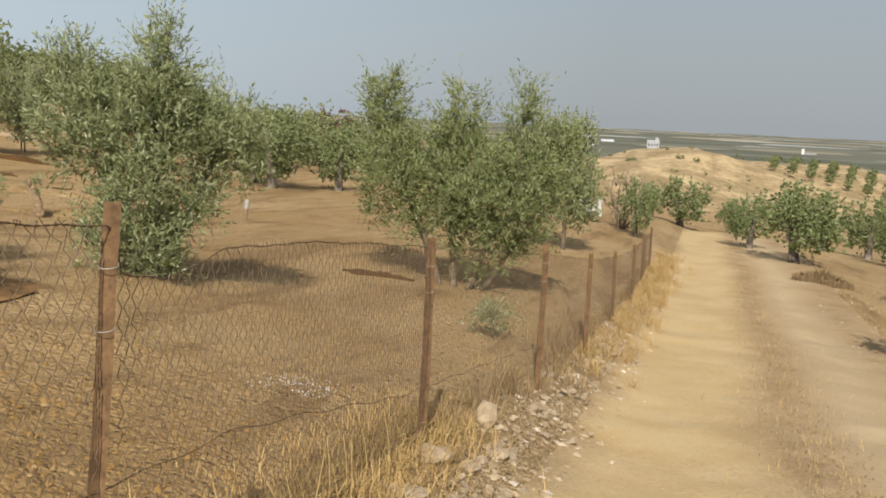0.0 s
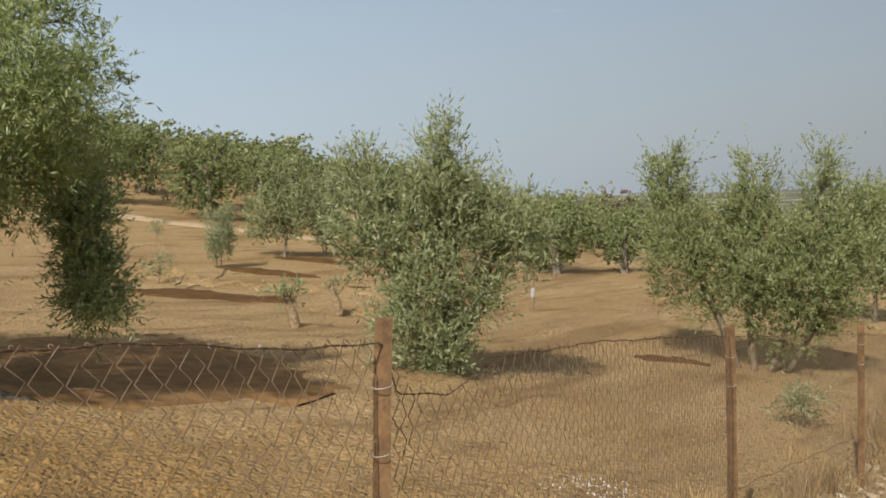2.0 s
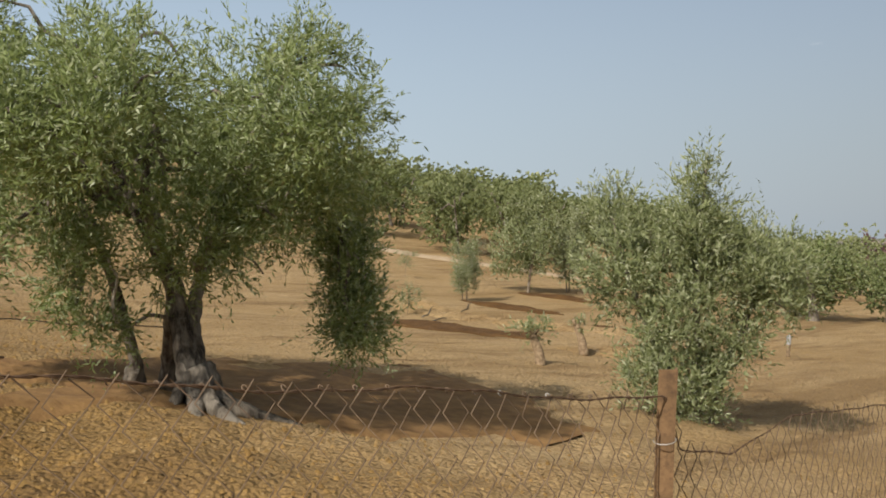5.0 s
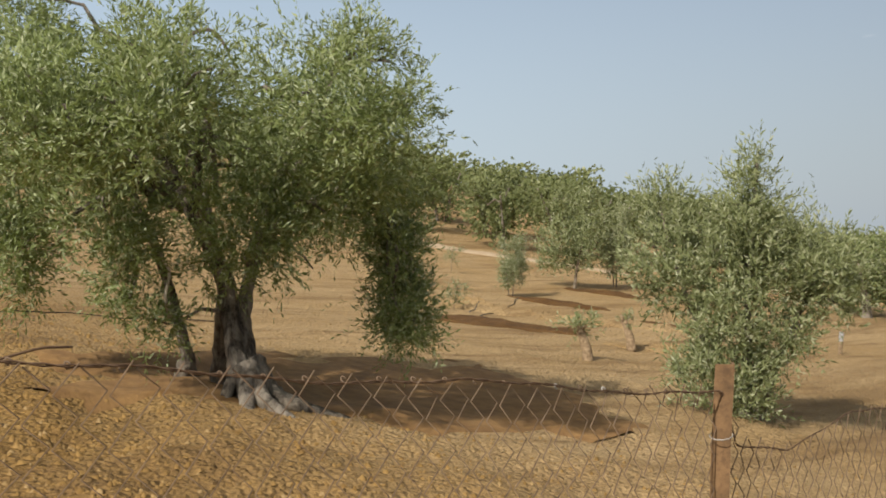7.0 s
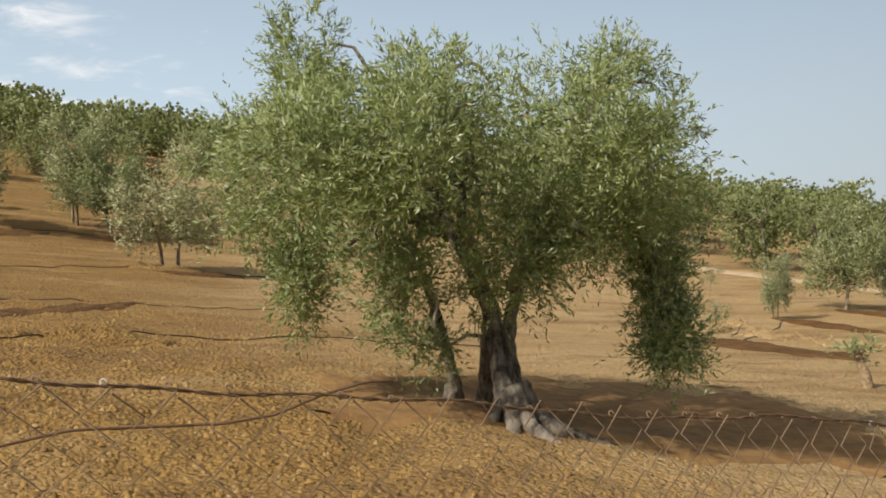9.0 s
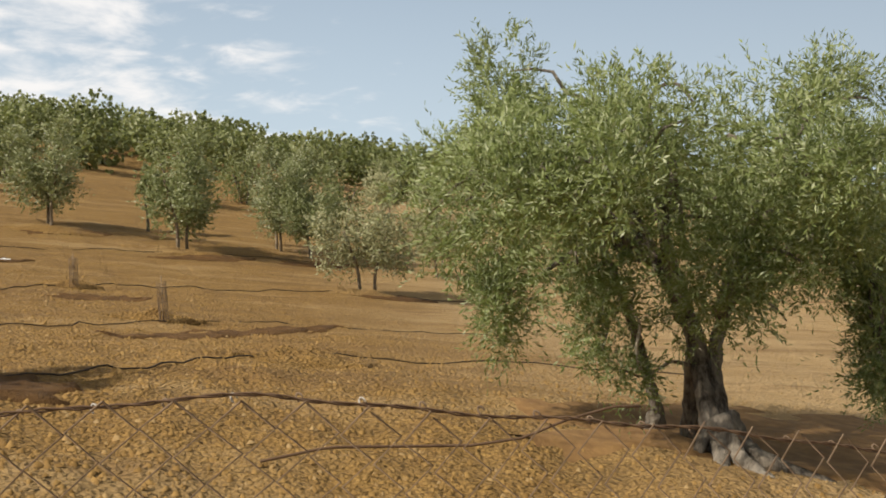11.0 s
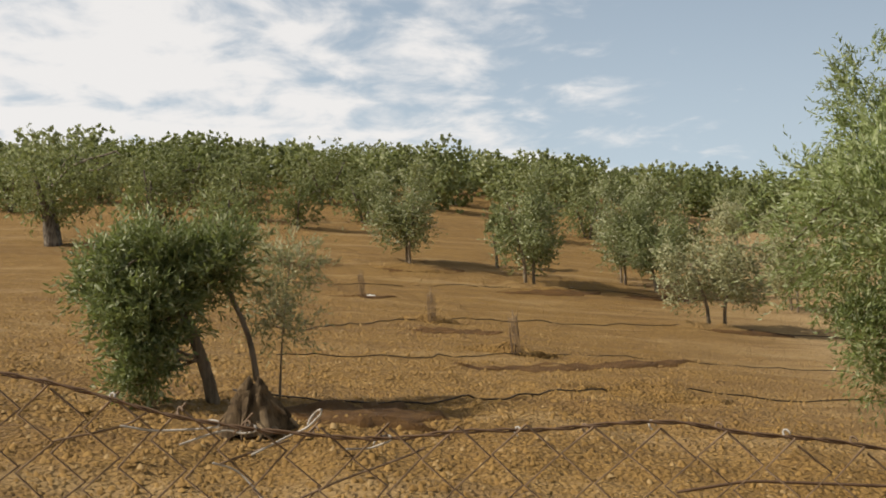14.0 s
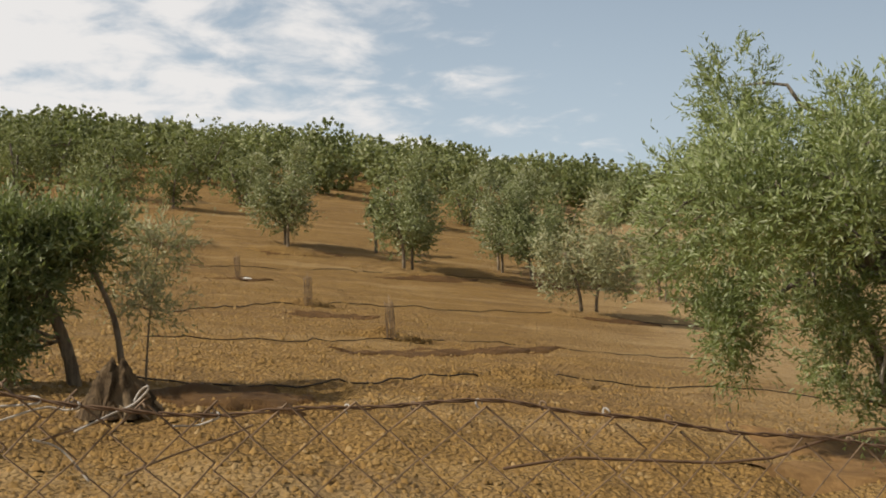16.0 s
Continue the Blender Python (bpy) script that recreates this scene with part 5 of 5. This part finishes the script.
def dry_grass():
    rng = np.random.default_rng(27)
    tufts = 640
    s = -2 + 29.6 * rng.random(tufts)
    u = np.where(rng.random(tufts) < 0.8, rng.normal(1.28, 0.16, tufts), rng.normal(1.0, 0.2, tufts)) - 0.012 * s
    keep = (s > 9 + 2 * rng.random(tufts)) | (u > 1.30)
    s, u, tufts = s[keep], u[keep], int(keep.sum())
    each = 26
    uu = np.repeat(u, each) + rng.normal(size=tufts * each) * 0.05
    ss = np.repeat(s, each) + rng.normal(size=tufts * each) * 0.07
    tall = np.repeat(0.05 + 0.09 * rng.random(tufts) + 0.006 * s + 0.16 * np.exp(-((s - 4.6) / 1.2) ** 2) * rng.random(tufts), each) * (0.5 + 0.7 * rng.random(tufts * each))
    x, y = to_xy(uu, ss)
    blades("dry_grass", np.column_stack([x, y]), tall, STRAW, 28, "dry straw-coloured grass along the fence line", "grass", 0.0022, 1.2)
    # a thicker stand between the second and third posts
    n = 5200
    x, y = to_xy(rng.normal(1.48, 0.17, n), rng.uniform(2.6, 6.2, n))
    blades("fence_grass", np.column_stack([x, y]), 0.05 + 0.17 * rng.random(n) ** 1.6, STRAW, 34, "dry grass standing at the foot of the fence", "grass", 0.0024, 1.0)
    # dark dead weeds against the farther posts
    tufts = 32
    s = rng.uniform(6.5, 13, tufts)
    u = rng.normal(1.42, 0.14, tufts)
    uu, ss = np.repeat(u, 40) + rng.normal(size=tufts * 40) * 0.06, np.repeat(s, 40) + rng.normal(size=tufts * 40) * 0.07
    x, y = to_xy(uu, ss)
    blades("dead_weeds", np.column_stack([x, y]), 0.07 + 0.22 * rng.random(tufts * 40), WEED, 29, "dead brown weeds tangled at the fence posts", "weeds", 0.003, 0.6)
    # trampled brown litter between fence and track
    n = 10000
    s = 3 + 16 * rng.random(n) ** 1.4
    x, y = to_xy(rng.normal(1.12, 0.16, n), s)
    blades("dry_litter", np.column_stack([x, y]), 0.02 + 0.05 * rng.random(n) ** 2, WEED, 32, "trampled brown weeds and litter along the verge", "weeds", 0.003, 2.2)
    n = 5000
    s = 2.5 + 26 * rng.random(n) ** 1.5
    x, y = to_xy(rng.normal(-0.95, 0.2, n), s)
    blades("crown_weeds", np.column_stack([x, y]), 0.02 + 0.06 * rng.random(n) ** 2, WEED, 33, "short dead weeds on the crown of the track", "weeds", 0.004, 1.6)
    # stubble between the ruts and on the far verge
    n = 9000
    s = 2.5 + 30 * rng.random(n) ** 1.5
    u = np.where(rng.random(n) < 0.25, rng.normal(-0.9, 0.28, n), rng.uniform(-8, -3.0, n))
    x, y = to_xy(u, s)
    blades("verge_stubble", np.column_stack([x, y]), 0.03 + 0.08 * rng.random(n), STRAW, 30, "short dry stubble on the track's crown and verge", "grass", 0.003)
    # one low yellow bush beyond the track
    bx, by, n = 9.3, 25.0, 2600
    a, r = rng.random(n) * 6.28, rng.random(n) ** 0.6
    blades("dry_bush", np.column_stack([bx + np.cos(a) * r * 0.75, by + np.sin(a) * r * 0.6]), 0.12 + 0.40 * rng.random(n) * (1.1 - r), WEED, 31, "low dry yellow-brown bush beside the track", "bush", 0.006, 0.7)
    # stalks close to the lens
    for s, u, h in ((0.045, 1.40, 0.98), *((2.7 + 0.11 * i + 0.2 * rng.random(), 1.40 + 0.06 * rng.normal(), 0.22 + 0.30 * rng.random()) for i in range(16))):
        x, y = to_xy(u, s)
        z, lean = on_ground(x, y, -0.02), 0.07 * h * rng.normal() * (s > 1)
        p = curve_through([(x, y, z), (x + 0.01, y, z + h * 0.5), (x - 0.02 + lean, y + 0.01 + lean, z + h)], 8)
        tagged(new("straw_stalk", mesh_from("straw_stalk", *tube(p, np.linspace(0.0026, 0.0016, 8), 5), STRAW, True)), "dry straw stalk standing against the fence", "stalk", "stalks")


field_clods()
track_pebbles()


def lime_patch():
    rng = np.random.default_rng(35)
    p = np.array([-0.85, 6.15]) + rng.normal(size=(300, 2)) * np.array([0.15, 0.13])
    scatter("lime_crumbs", p, 0.002 + 0.006 * rng.random(300) ** 2, WHITE, 36, "white lime crumbs spilled on the soil", "crumbs", 0.25, 0.6)


lime_patch()
rocks()
dry_grass()


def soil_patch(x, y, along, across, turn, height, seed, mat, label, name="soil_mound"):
    """A low heap, dug patch or painted shade oval that follows the land and sinks under it at its rim."""
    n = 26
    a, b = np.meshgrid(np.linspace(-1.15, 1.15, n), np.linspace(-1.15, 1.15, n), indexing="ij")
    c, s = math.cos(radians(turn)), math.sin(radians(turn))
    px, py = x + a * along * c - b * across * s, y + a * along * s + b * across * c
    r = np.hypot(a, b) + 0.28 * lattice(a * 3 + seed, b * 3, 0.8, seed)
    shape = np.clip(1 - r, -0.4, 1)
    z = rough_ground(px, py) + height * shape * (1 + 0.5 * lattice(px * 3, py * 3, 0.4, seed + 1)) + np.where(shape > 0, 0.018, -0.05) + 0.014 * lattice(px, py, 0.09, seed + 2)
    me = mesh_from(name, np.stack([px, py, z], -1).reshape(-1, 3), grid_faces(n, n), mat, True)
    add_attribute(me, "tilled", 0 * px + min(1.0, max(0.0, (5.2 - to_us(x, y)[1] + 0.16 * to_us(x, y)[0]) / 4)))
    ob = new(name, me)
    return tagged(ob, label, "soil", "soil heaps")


def field_soil():
    # Damp dug spots; the ovals beside trees also hold painted shade.
    dark_patch = "dark patch of dug damp soil and painted shade in the field"
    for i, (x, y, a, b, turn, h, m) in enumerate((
            # The oval at (-0.9, 13.6) is a tree's shade painted on the soil.
            (-9.6, 17.2, 1.9, 0.75, -12, 0.05, DAMP_SHADE), (-0.9, 13.6, 0.45, 0.3, 0, 0.014, DAMP_SHADE), (-11.9, 28.3, 1.2, 0.6, 0, 0.05, DAMP_SHADE), 
            (-13.45, 5.65, 2.23, 0.50, 118, 0.014, DAMP_SHADE), (-18.31, 5.17, 0.87, 0.50, 106, 0.014, DAMP_SHADE), (-24.95, 4.75, 0.70, 0.50, 93, 0.014, DAMP_SHADE), (-31.32, 7.80, 1.25, 0.50, 97, 0.014, DAMP_SHADE),
            # The last, red oval tints the ground browner inside the big olive's shadow.
            (-27.34, 10.57, 1.59, 0.50, 102, 0.014, DAMP_SHADE), (-27.46, 13.97, 1.36, 0.50, 100, 0.014, DAMP_SHADE), (-20.89, 12.68, 1.25, 0.50, 101, 0.014, DAMP_SHADE), (-7.5, 1.48, 0.62, 0.62, 96, 0.014, DAMP_SHADE), (-11.5, 24.0, 1.4, 0.5, -10, 0.06, DAMP_SHADE), (-7.9, 21.0, 0.8, 0.3, 0, 0.04, DAMP_SHADE), (-5.1, 7.1, 2.5, 1.7, 80, 0.008, RED_SHADE))):
        soil_patch(x, y, a, b, turn, h, 40 + i, m, dark_patch)
    for i, (x, y, a, b, turn, h) in enumerate(((-9.5, 4.6, 0.75, 0.45, 60, 0.12), (-15.2, 5.1, 0.7, 0.3, 70, 0.14), (-20.2, 5.1, 0.6, 0.3, 70, 0.1), (-8.0, 19.5, 1.6, 0.8, -8, 0.12), (-12.0, 20.5, 2.2, 0.9, -10, 0.16), (-5.5, 15.5, 1.2, 0.6, -10, 0.10), (-28.6, 10.0, 1.4, 0.6, 70, 0.12), (-21.5, 12.0, 1.0, 0.5, 70, 0.12), (-31.5, 7.4, 1.4, 0.6, 70, 0.12))):
        soil_patch(x, y, a, b, turn, h, 60 + i, SOIL, "low heap of loose tilled soil")


field_soil()


def stump_mound():
    """The old stool of roots: a ridged cone of dead wood with a hollow, and torn root ends round it."""
    rng = np.random.default_rng(91)
    x, y = STUMP_AT
    thing = empty("tree_stump", pose(x, y, on_ground(x, y, -0.04), 0, 0, view_turn(x, y)))
    n, m = 40, 14
    a, t = np.meshgrid(np.linspace(0, 2 * np.pi, n, endpoint=False), np.linspace(0, 1, m), indexing="ij")
    ridge = 0.16 * np.cos(a * 5 + 1.2 * np.sin(a)) + 0.10 * np.cos(a * 11 + 2 * t) + 0.05 * np.cos(a * 17)
    r = (0.21 * (1 - t) ** 0.8 + 0.055) * (1 + ridge * (1.1 - 0.6 * t)) + 0.02 * lattice(a * 3, t * 6, 0.7, 92)
    z = 0.36 * t ** 0.85 + 0.03 * np.cos(a * 3 + 0.6) * t + 0.015 * lattice(a * 4, t * 9, 0.6, 93)
    v = np.stack([r * np.cos(a) * 0.82, r * np.sin(a) * 0.78, z * 0.92], -1).reshape(-1, 3)
    i, k = np.meshgrid(np.arange(n), np.arange(m - 1), indexing="ij")
    i2 = (i + 1) % n
    f = np.stack([i * m + k, i2 * m + k, i2 * m + k + 1, i * m + k + 1], -1).reshape(-1, 4)
    v = np.vstack([v, [[0, 0, 0.27]]])
    q = np.arange(0, n, 2)
    f = np.vstack([f, np.stack([q * m + m - 1, (q + 1) % n * m + m - 1, (q + 2) % n * m + m - 1, np.full(len(q), n * m)], -1)])
    part("stool", mesh_from("stool", v, f, BARK_DEAD, True), thing, "dark gnarled root stool")
    for k in range(9):
        b = k * 0.698 + rng.normal() * 0.15
        reach, high = 0.22 + 0.10 * rng.random(), 0.05 + 0.16 * rng.random()
        d, side = np.array([math.cos(b), math.sin(b), 0]), np.array([-math.sin(b), math.cos(b), 0]) * 0.05 * rng.normal()
        line = curve_through([d * reach + side + np.array([0, 0, -0.02]), d * reach * 0.8 + np.array([0, 0, high * 0.4]), d * 0.13 + side + np.array([0, 0, high]), d * 0.08 + np.array([0, 0, high + 0.07])], 10)
        part("root", mesh_from("root", *tube(line, np.linspace(0.010, 0.026, 10), 7, 0.25, rng), STUMP if k % 4 == 0 else BARK_DEAD, True), thing, "torn root")
    return tagged(thing, "gnarled old root stool with earth heaped round it", "stump")


stump_mound()


def netting_guard(x, y, h, seed):
    """A sapling guard: a sleeve of netting round a thin cane."""
    rng = np.random.default_rng(seed)
    thing = empty("tree_guard", pose(x, y, on_ground(x, y, -0.02), rng.normal() * 3, rng.normal() * 3, 0))
    part("cane", mesh_from("cane", *tube([(0, 0, 0), (0.005, 0, h * 0.6), (0, 0.01, h * 1.12)], 0.009, 6), STUMP, True), thing, "thin cane")
    for k in range(12):
        a = k * math.pi / 6
        r = 0.07 + 0.012 * rng.normal()
        z = np.linspace(0, h * (0.92 + 0.1 * rng.random()), 7)
        p = np.column_stack([r * np.cos(a + z), r * np.sin(a + z), z])
        part("net_strand", mesh_from("net_strand", *tube(p, 0.0045, 4), NET, True), thing)
    for k in range(5):
        a = np.linspace(0, 2 * math.pi, 13)
        p = np.column_stack([0.07 * np.cos(a), 0.07 * np.sin(a), h * (k + 0.5) / 5 + 0.01 * np.sin(a)])
        part("net_ring", mesh_from("net_ring", *tube(p, 0.004, 4), NET, True), thing)
    return tagged(thing, "brown netting sleeve round a young sapling's cane", "tree guard", "tree guards")


for n, (gx, gy, gh) in enumerate(((-14.87, 5.12, 0.62), (-19.95, 5.15, 0.62), (-24.63, 4.67, 0.60))):
    netting_guard(gx, gy, gh, 80 + n)


def pruned_stub(x, y, h, seed, leafy):
    rng = np.random.default_rng(seed)
    thing = empty("pruned_stub", pose(x, y, on_ground(x, y, -0.05), 0, 0, view_turn(x, y)))
    p = curve_through([(0.05, 0, 0), (0.02, 0, h * 0.5), (-0.06, 0, h)], 9)
    part("stem", mesh_from("stem", *tube(p, np.linspace(0.085, 0.055, 9), 8, 0.12, rng), STUMP, True), thing)
    for k in range(3):
        a = k * 2.1
        q = [p[-1] - np.array([0, 0, 0.05]), p[-1] + np.array([0.08 * math.cos(a), 0.08 * math.sin(a), 0.08])]
        part("cut_branch", mesh_from("cut_branch", *tube(q, (0.03, 0.022), 6), STUMP, True), thing)
    lobes = [(-0.06, 0, h + 0.06, 0.24 if leafy else 0.10, 0.2 if leafy else 0.08, 0.07 if leafy else 0.12, 1)]
    me, _ = crown_mesh("shoots", lobes, rng, 14 if leafy else 4, 6, 8, 0.055, LEAF_MID, wide=0.28, spread_r=0.05, sprig=0.12)
    part("foliage", me, thing, "fresh grey-green shoots")
    return tagged(thing, "cut-back olive stub with fresh shoots" if leafy else "bare cut-back olive stub with few shoots", "stump", "pruned stubs")


pruned_stub(-5.53, 12.32, 0.42, 83, True)
pruned_stub(-5.88, 14.69, 0.46, 84, False)


def marker_stake(x, y):
    thing = empty("marker_stake", pose(x, y, on_ground(x, y, -0.05), 2, 3, 0))
    part("stake", mesh_from("stake", *tube([(0, 0, 0), (0, 0, 0.30)], 0.035, 8), STUMP), thing)
    part("wrap", mesh_from("wrap", *tube([(0, 0, 0.28), (0.004, 0, 0.40), (0, 0, 0.44)], (0.038, 0.040, 0.026), 8), GREYWALL), thing, "white plastic wrap")
    return tagged(thing, "short wooden stake with a white plastic wrap", "stake")


marker_stake(-3.62, 18.53)


def white_tank():
    """A small white container on legs among the trees."""
    x, y = 4.35, 31.5
    thing = empty("water_tank", pose(x, y, on_ground(x, y, 0), 0, 0, -8))
    part("tank", mesh_from("tank", *tube([(-0.45, 0, 0.42), (-0.42, 0, 0.42), (0.2, 0, 0.42), (0.24, 0, 0.42)], (0.12, 0.2, 0.2, 0.12), 12), WHITE, True), thing)
    part("pipe", mesh_from("pipe", *tube([(0.34, 0, 0.2), (0.34, 0, 0.75)], 0.07, 8), WHITE), thing)
    for k in (-0.35, 0.15):
        part("leg", mesh_from("leg", *tube([(k, 0, -0.1), (k, 0, 0.3)], 0.025, 6), RUST), thing)
    return tagged(thing, "small white tank on short legs under the trees", "tank")


white_tank()


def hose(points, label, r=0.011):
    p = []
    for t in np.linspace(0, 1, 60):
        i = t * (len(points) - 1)
        k = min(int(i), len(points) - 2)
        p.append(np.array(points[k]) * (1 - i + k) + np.array(points[k + 1]) * (i - k))
    p = np.array(p)
    q = np.column_stack([p[:, 0] + 0.05 * lattice(p[:, 0], p[:, 1], 0.9, 61), p[:, 1] + 0.05 * lattice(p[:, 0], p[:, 1], 0.8, 62)])
    z = rough_ground(q[:, 0], q[:, 1]) + r * 0.7 + 0.012
    tagged(new("irrigation_hose", mesh_from("irrigation_hose", *tube(np.column_stack([q, z]), r, 6), HOSE, True)), label, "hose", "irrigation hoses")


hose([(-8.6, 0.6), (-8.3, 1.3), (-8.0, 1.85), (-8.25, 2.4), (-8.6, 3.0), (-9.4, 4.1), (-10.3, 5.5), (-10.4, 8.2), (-9.5, 10.5)], "black drip irrigation hose lying loose across the soil", 0.008)
hose([(-13.1, 1.4), (-13.5, 2.8), (-14.3, 4.1), (-15.6, 6.8), (-15.3, 8.7), (-14.6, 11.0)], "black drip irrigation hose along a row of guards", 0.008)
hose([(-18.0, 2.3), (-19.5, 4.0), (-20.6, 6.0), (-21.0, 8.0), (-21.5, 10.2), (-21.5, 12.0), (-21.0, 15.6)], "black drip irrigation hose along a row of young trees", 0.010)
hose([(-26.5, 2.0), (-28.0, 7.0), (-28.5, 12.0), (-27.5, 17.0)], "black drip irrigation hose along the upper row", 0.010)
hose([(-12.7, 24.2), (-11.1, 20.5), (-10.4, 18.1), (-8.0, 17.2)], "black drip irrigation hose on the lower field", 0.010)

# ---- the far plain ----


def box(cx, cy, cz, lx, ly, lz):
    v = np.array([(x, y, z) for x in (-lx / 2, lx / 2) for y in (-ly / 2, ly / 2) for z in (0, lz)], float) + np.array([cx, cy, cz])
    f = np.array([(0, 1, 3, 2), (4, 6, 7, 5), (0, 4, 5, 1), (2, 3, 7, 6), (0, 2, 6, 4), (1, 5, 7, 3)])
    return v, f


def at_far(head, d):
    a = radians(head)
    return d * math.sin(a), d * math.cos(a)


def silo_block():
    x, y = at_far(11.1, 1500)
    thing = empty("grain_store", pose(x, y, on_ground(x, y, -0.5), 0, 0, -11))
    part("wall", mesh_from("wall", *box(0, 0, 0, 17, 12, 13), GREYWALL), thing)
    part("roof", mesh_from("roof", *box(0, 0, 13, 18, 13, 1.0), PLASTIC), thing)
    part("tower", mesh_from("tower", *box(5, 1, 13.8, 4, 6, 4), GREYWALL), thing)
    for k in range(4):
        part("window", mesh_from("window", *box(-6 + 4 * k, -6.1, 6, 2, 0.3, 3), GAP), thing)
    return tagged(thing, "tall pale grey grain store on the plain", "building")


def white_farm():
    x, y = at_far(18.95, 1700)
    thing = empty("farmhouse", pose(x, y, on_ground(x, y, -0.5), 0, 0, -19))
    part("wall", mesh_from("wall", *box(7, 0, 0, 17, 7, 2.6), GREYWALL), thing)
    part("roof", mesh_from("roof", *box(7, 0, 2.6, 18, 8, 0.6), GREYWALL), thing)
    part("tower", mesh_from("tower", *box(-4, 0, 0, 4.5, 5, 9), WHITE), thing)
    for k in range(4):
        part("window", mesh_from("window", *box(1 + 4 * k, -3.6, 0.8, 1.0, 0.3, 1.3), GAP), thing)
    return tagged(thing, "long low white farmhouse with a square tower", "building")


def greenhouse(head, d, length, turn):
    x, y = at_far(head, d)
    thing = empty("greenhouse", pose(x, y, on_ground(x, y, -0.5), 0, 0, turn))
    a = np.linspace(0, math.pi, 9)
    sec = np.column_stack([0 * a, 7 * np.cos(a), 4.5 * np.sin(a)])
    v = np.vstack([sec + np.array([-length / 2, 0, 0]), sec + np.array([length / 2, 0, 0])])
    f = np.array([(i, i + 1, i + 10, i + 9) for i in range(8)])
    part("cover", mesh_from("cover", v, f, PLASTIC, True), thing)
    part("end_wall", mesh_from("end_wall", *box(-length / 2, 0, 0, 0.5, 13, 3), GREYWALL), thing)
    return tagged(thing, "long white plastic greenhouse tunnel on the plain", "greenhouse", "greenhouses")


silo_block()
white_farm()
for n, (head, d, length) in enumerate(((6.6, 1480, 30), (7.4, 1560, 36), (6.0, 1900, 40), (7.0, 2300, 60), (-1.5, 1500, 40), (5.2, 1650, 34), (8.6, 1900, 24), (4.4, 2300, 50))):
    greenhouse(head, d, length, 8 + 5 * math.sin(n * 2.1))


def bare_shrub():
    """Leafless brown branches beside the tank."""
    rng = np.random.default_rng(95)
    x, y = 5.3, 31.2
    thing = empty("bare_shrub", pose(x, y, on_ground(x, y, -0.05), 0, 0, 0))
    for k in range(16):
        a, r = rng.random() * 6.28, rng.random()
        top = np.array([0.75 * r * math.cos(a), 0.75 * r * math.sin(a), 1.0 + 0.9 * rng.random()])
        part("branch", mesh_from("branch", *limb((0.05 * math.cos(a), 0.05 * math.sin(a), 0), top, 0.03, 0.008, rng, 7, 0.14, 5), BARK_PALE, True), thing)
        for _ in range(3):
            end = top + rng.normal(size=3) * np.array([0.25, 0.25, 0.2])
            part("twig", mesh_from("twig", *limb(top * 0.75, end, 0.012, 0.004, rng, 5, 0.12, 4), BARK_PALE, True), thing)
    return tagged(thing, "leafless brown shrub with bare twigs", "shrub")


bare_shrub()
for n, (px, py) in enumerate(((-20.5, 34.5), (-17.0, 35.5))):
    tagged(soil_patch(px, py, 3.2, 0.55, 12, 0.03, 120 + n, PALE_SOIL, "pale trodden path along the hillside", "hill_path"), category="path")


def plastic_scrap(x, y, size):
    """A crumpled scrap of white sheeting on the soil."""
    rng = np.random.default_rng(97)
    a, b = np.meshgrid(np.linspace(-1, 1, 9), np.linspace(-1, 1, 7), indexing="ij")
    px, py = x + size * a * (1 + 0.1 * b), y + 0.6 * size * b
    z = rough_ground(px, py) + 0.03 + 0.04 * rng.random(a.shape) * (1.2 - np.maximum(abs(a), abs(b)))
    me = mesh_from("plastic_scrap", np.stack([px, py, z], -1).reshape(-1, 3), grid_faces(9, 7), WHITE, True)
    tagged(new("plastic_scrap", me), "crumpled white plastic scrap lying on the soil", "litter")


def fallen_stick(x0, y0, x1, y1):
    rng = np.random.default_rng(98)
    x, y = np.linspace(x0, x1, 9), np.linspace(y0, y1, 9)
    z = rough_ground(x, y) + 0.03 + 0.18 * np.linspace(0, 1, 9) ** 1.5
    p = np.column_stack([x + 0.03 * rng.normal(size=9), y + 0.03 * rng.normal(size=9), z])
    tagged(new("fallen_stick", mesh_from("fallen_stick", *tube(p, np.linspace(0.02, 0.008, 9), 6, 0.1, rng), BARK, True)), "thin crooked dead stick lying on bare soil", "stick")


plastic_scrap(-24.95, 4.92, 0.16)
fallen_stick(-10.95, 18.75, -11.25, 19.6)
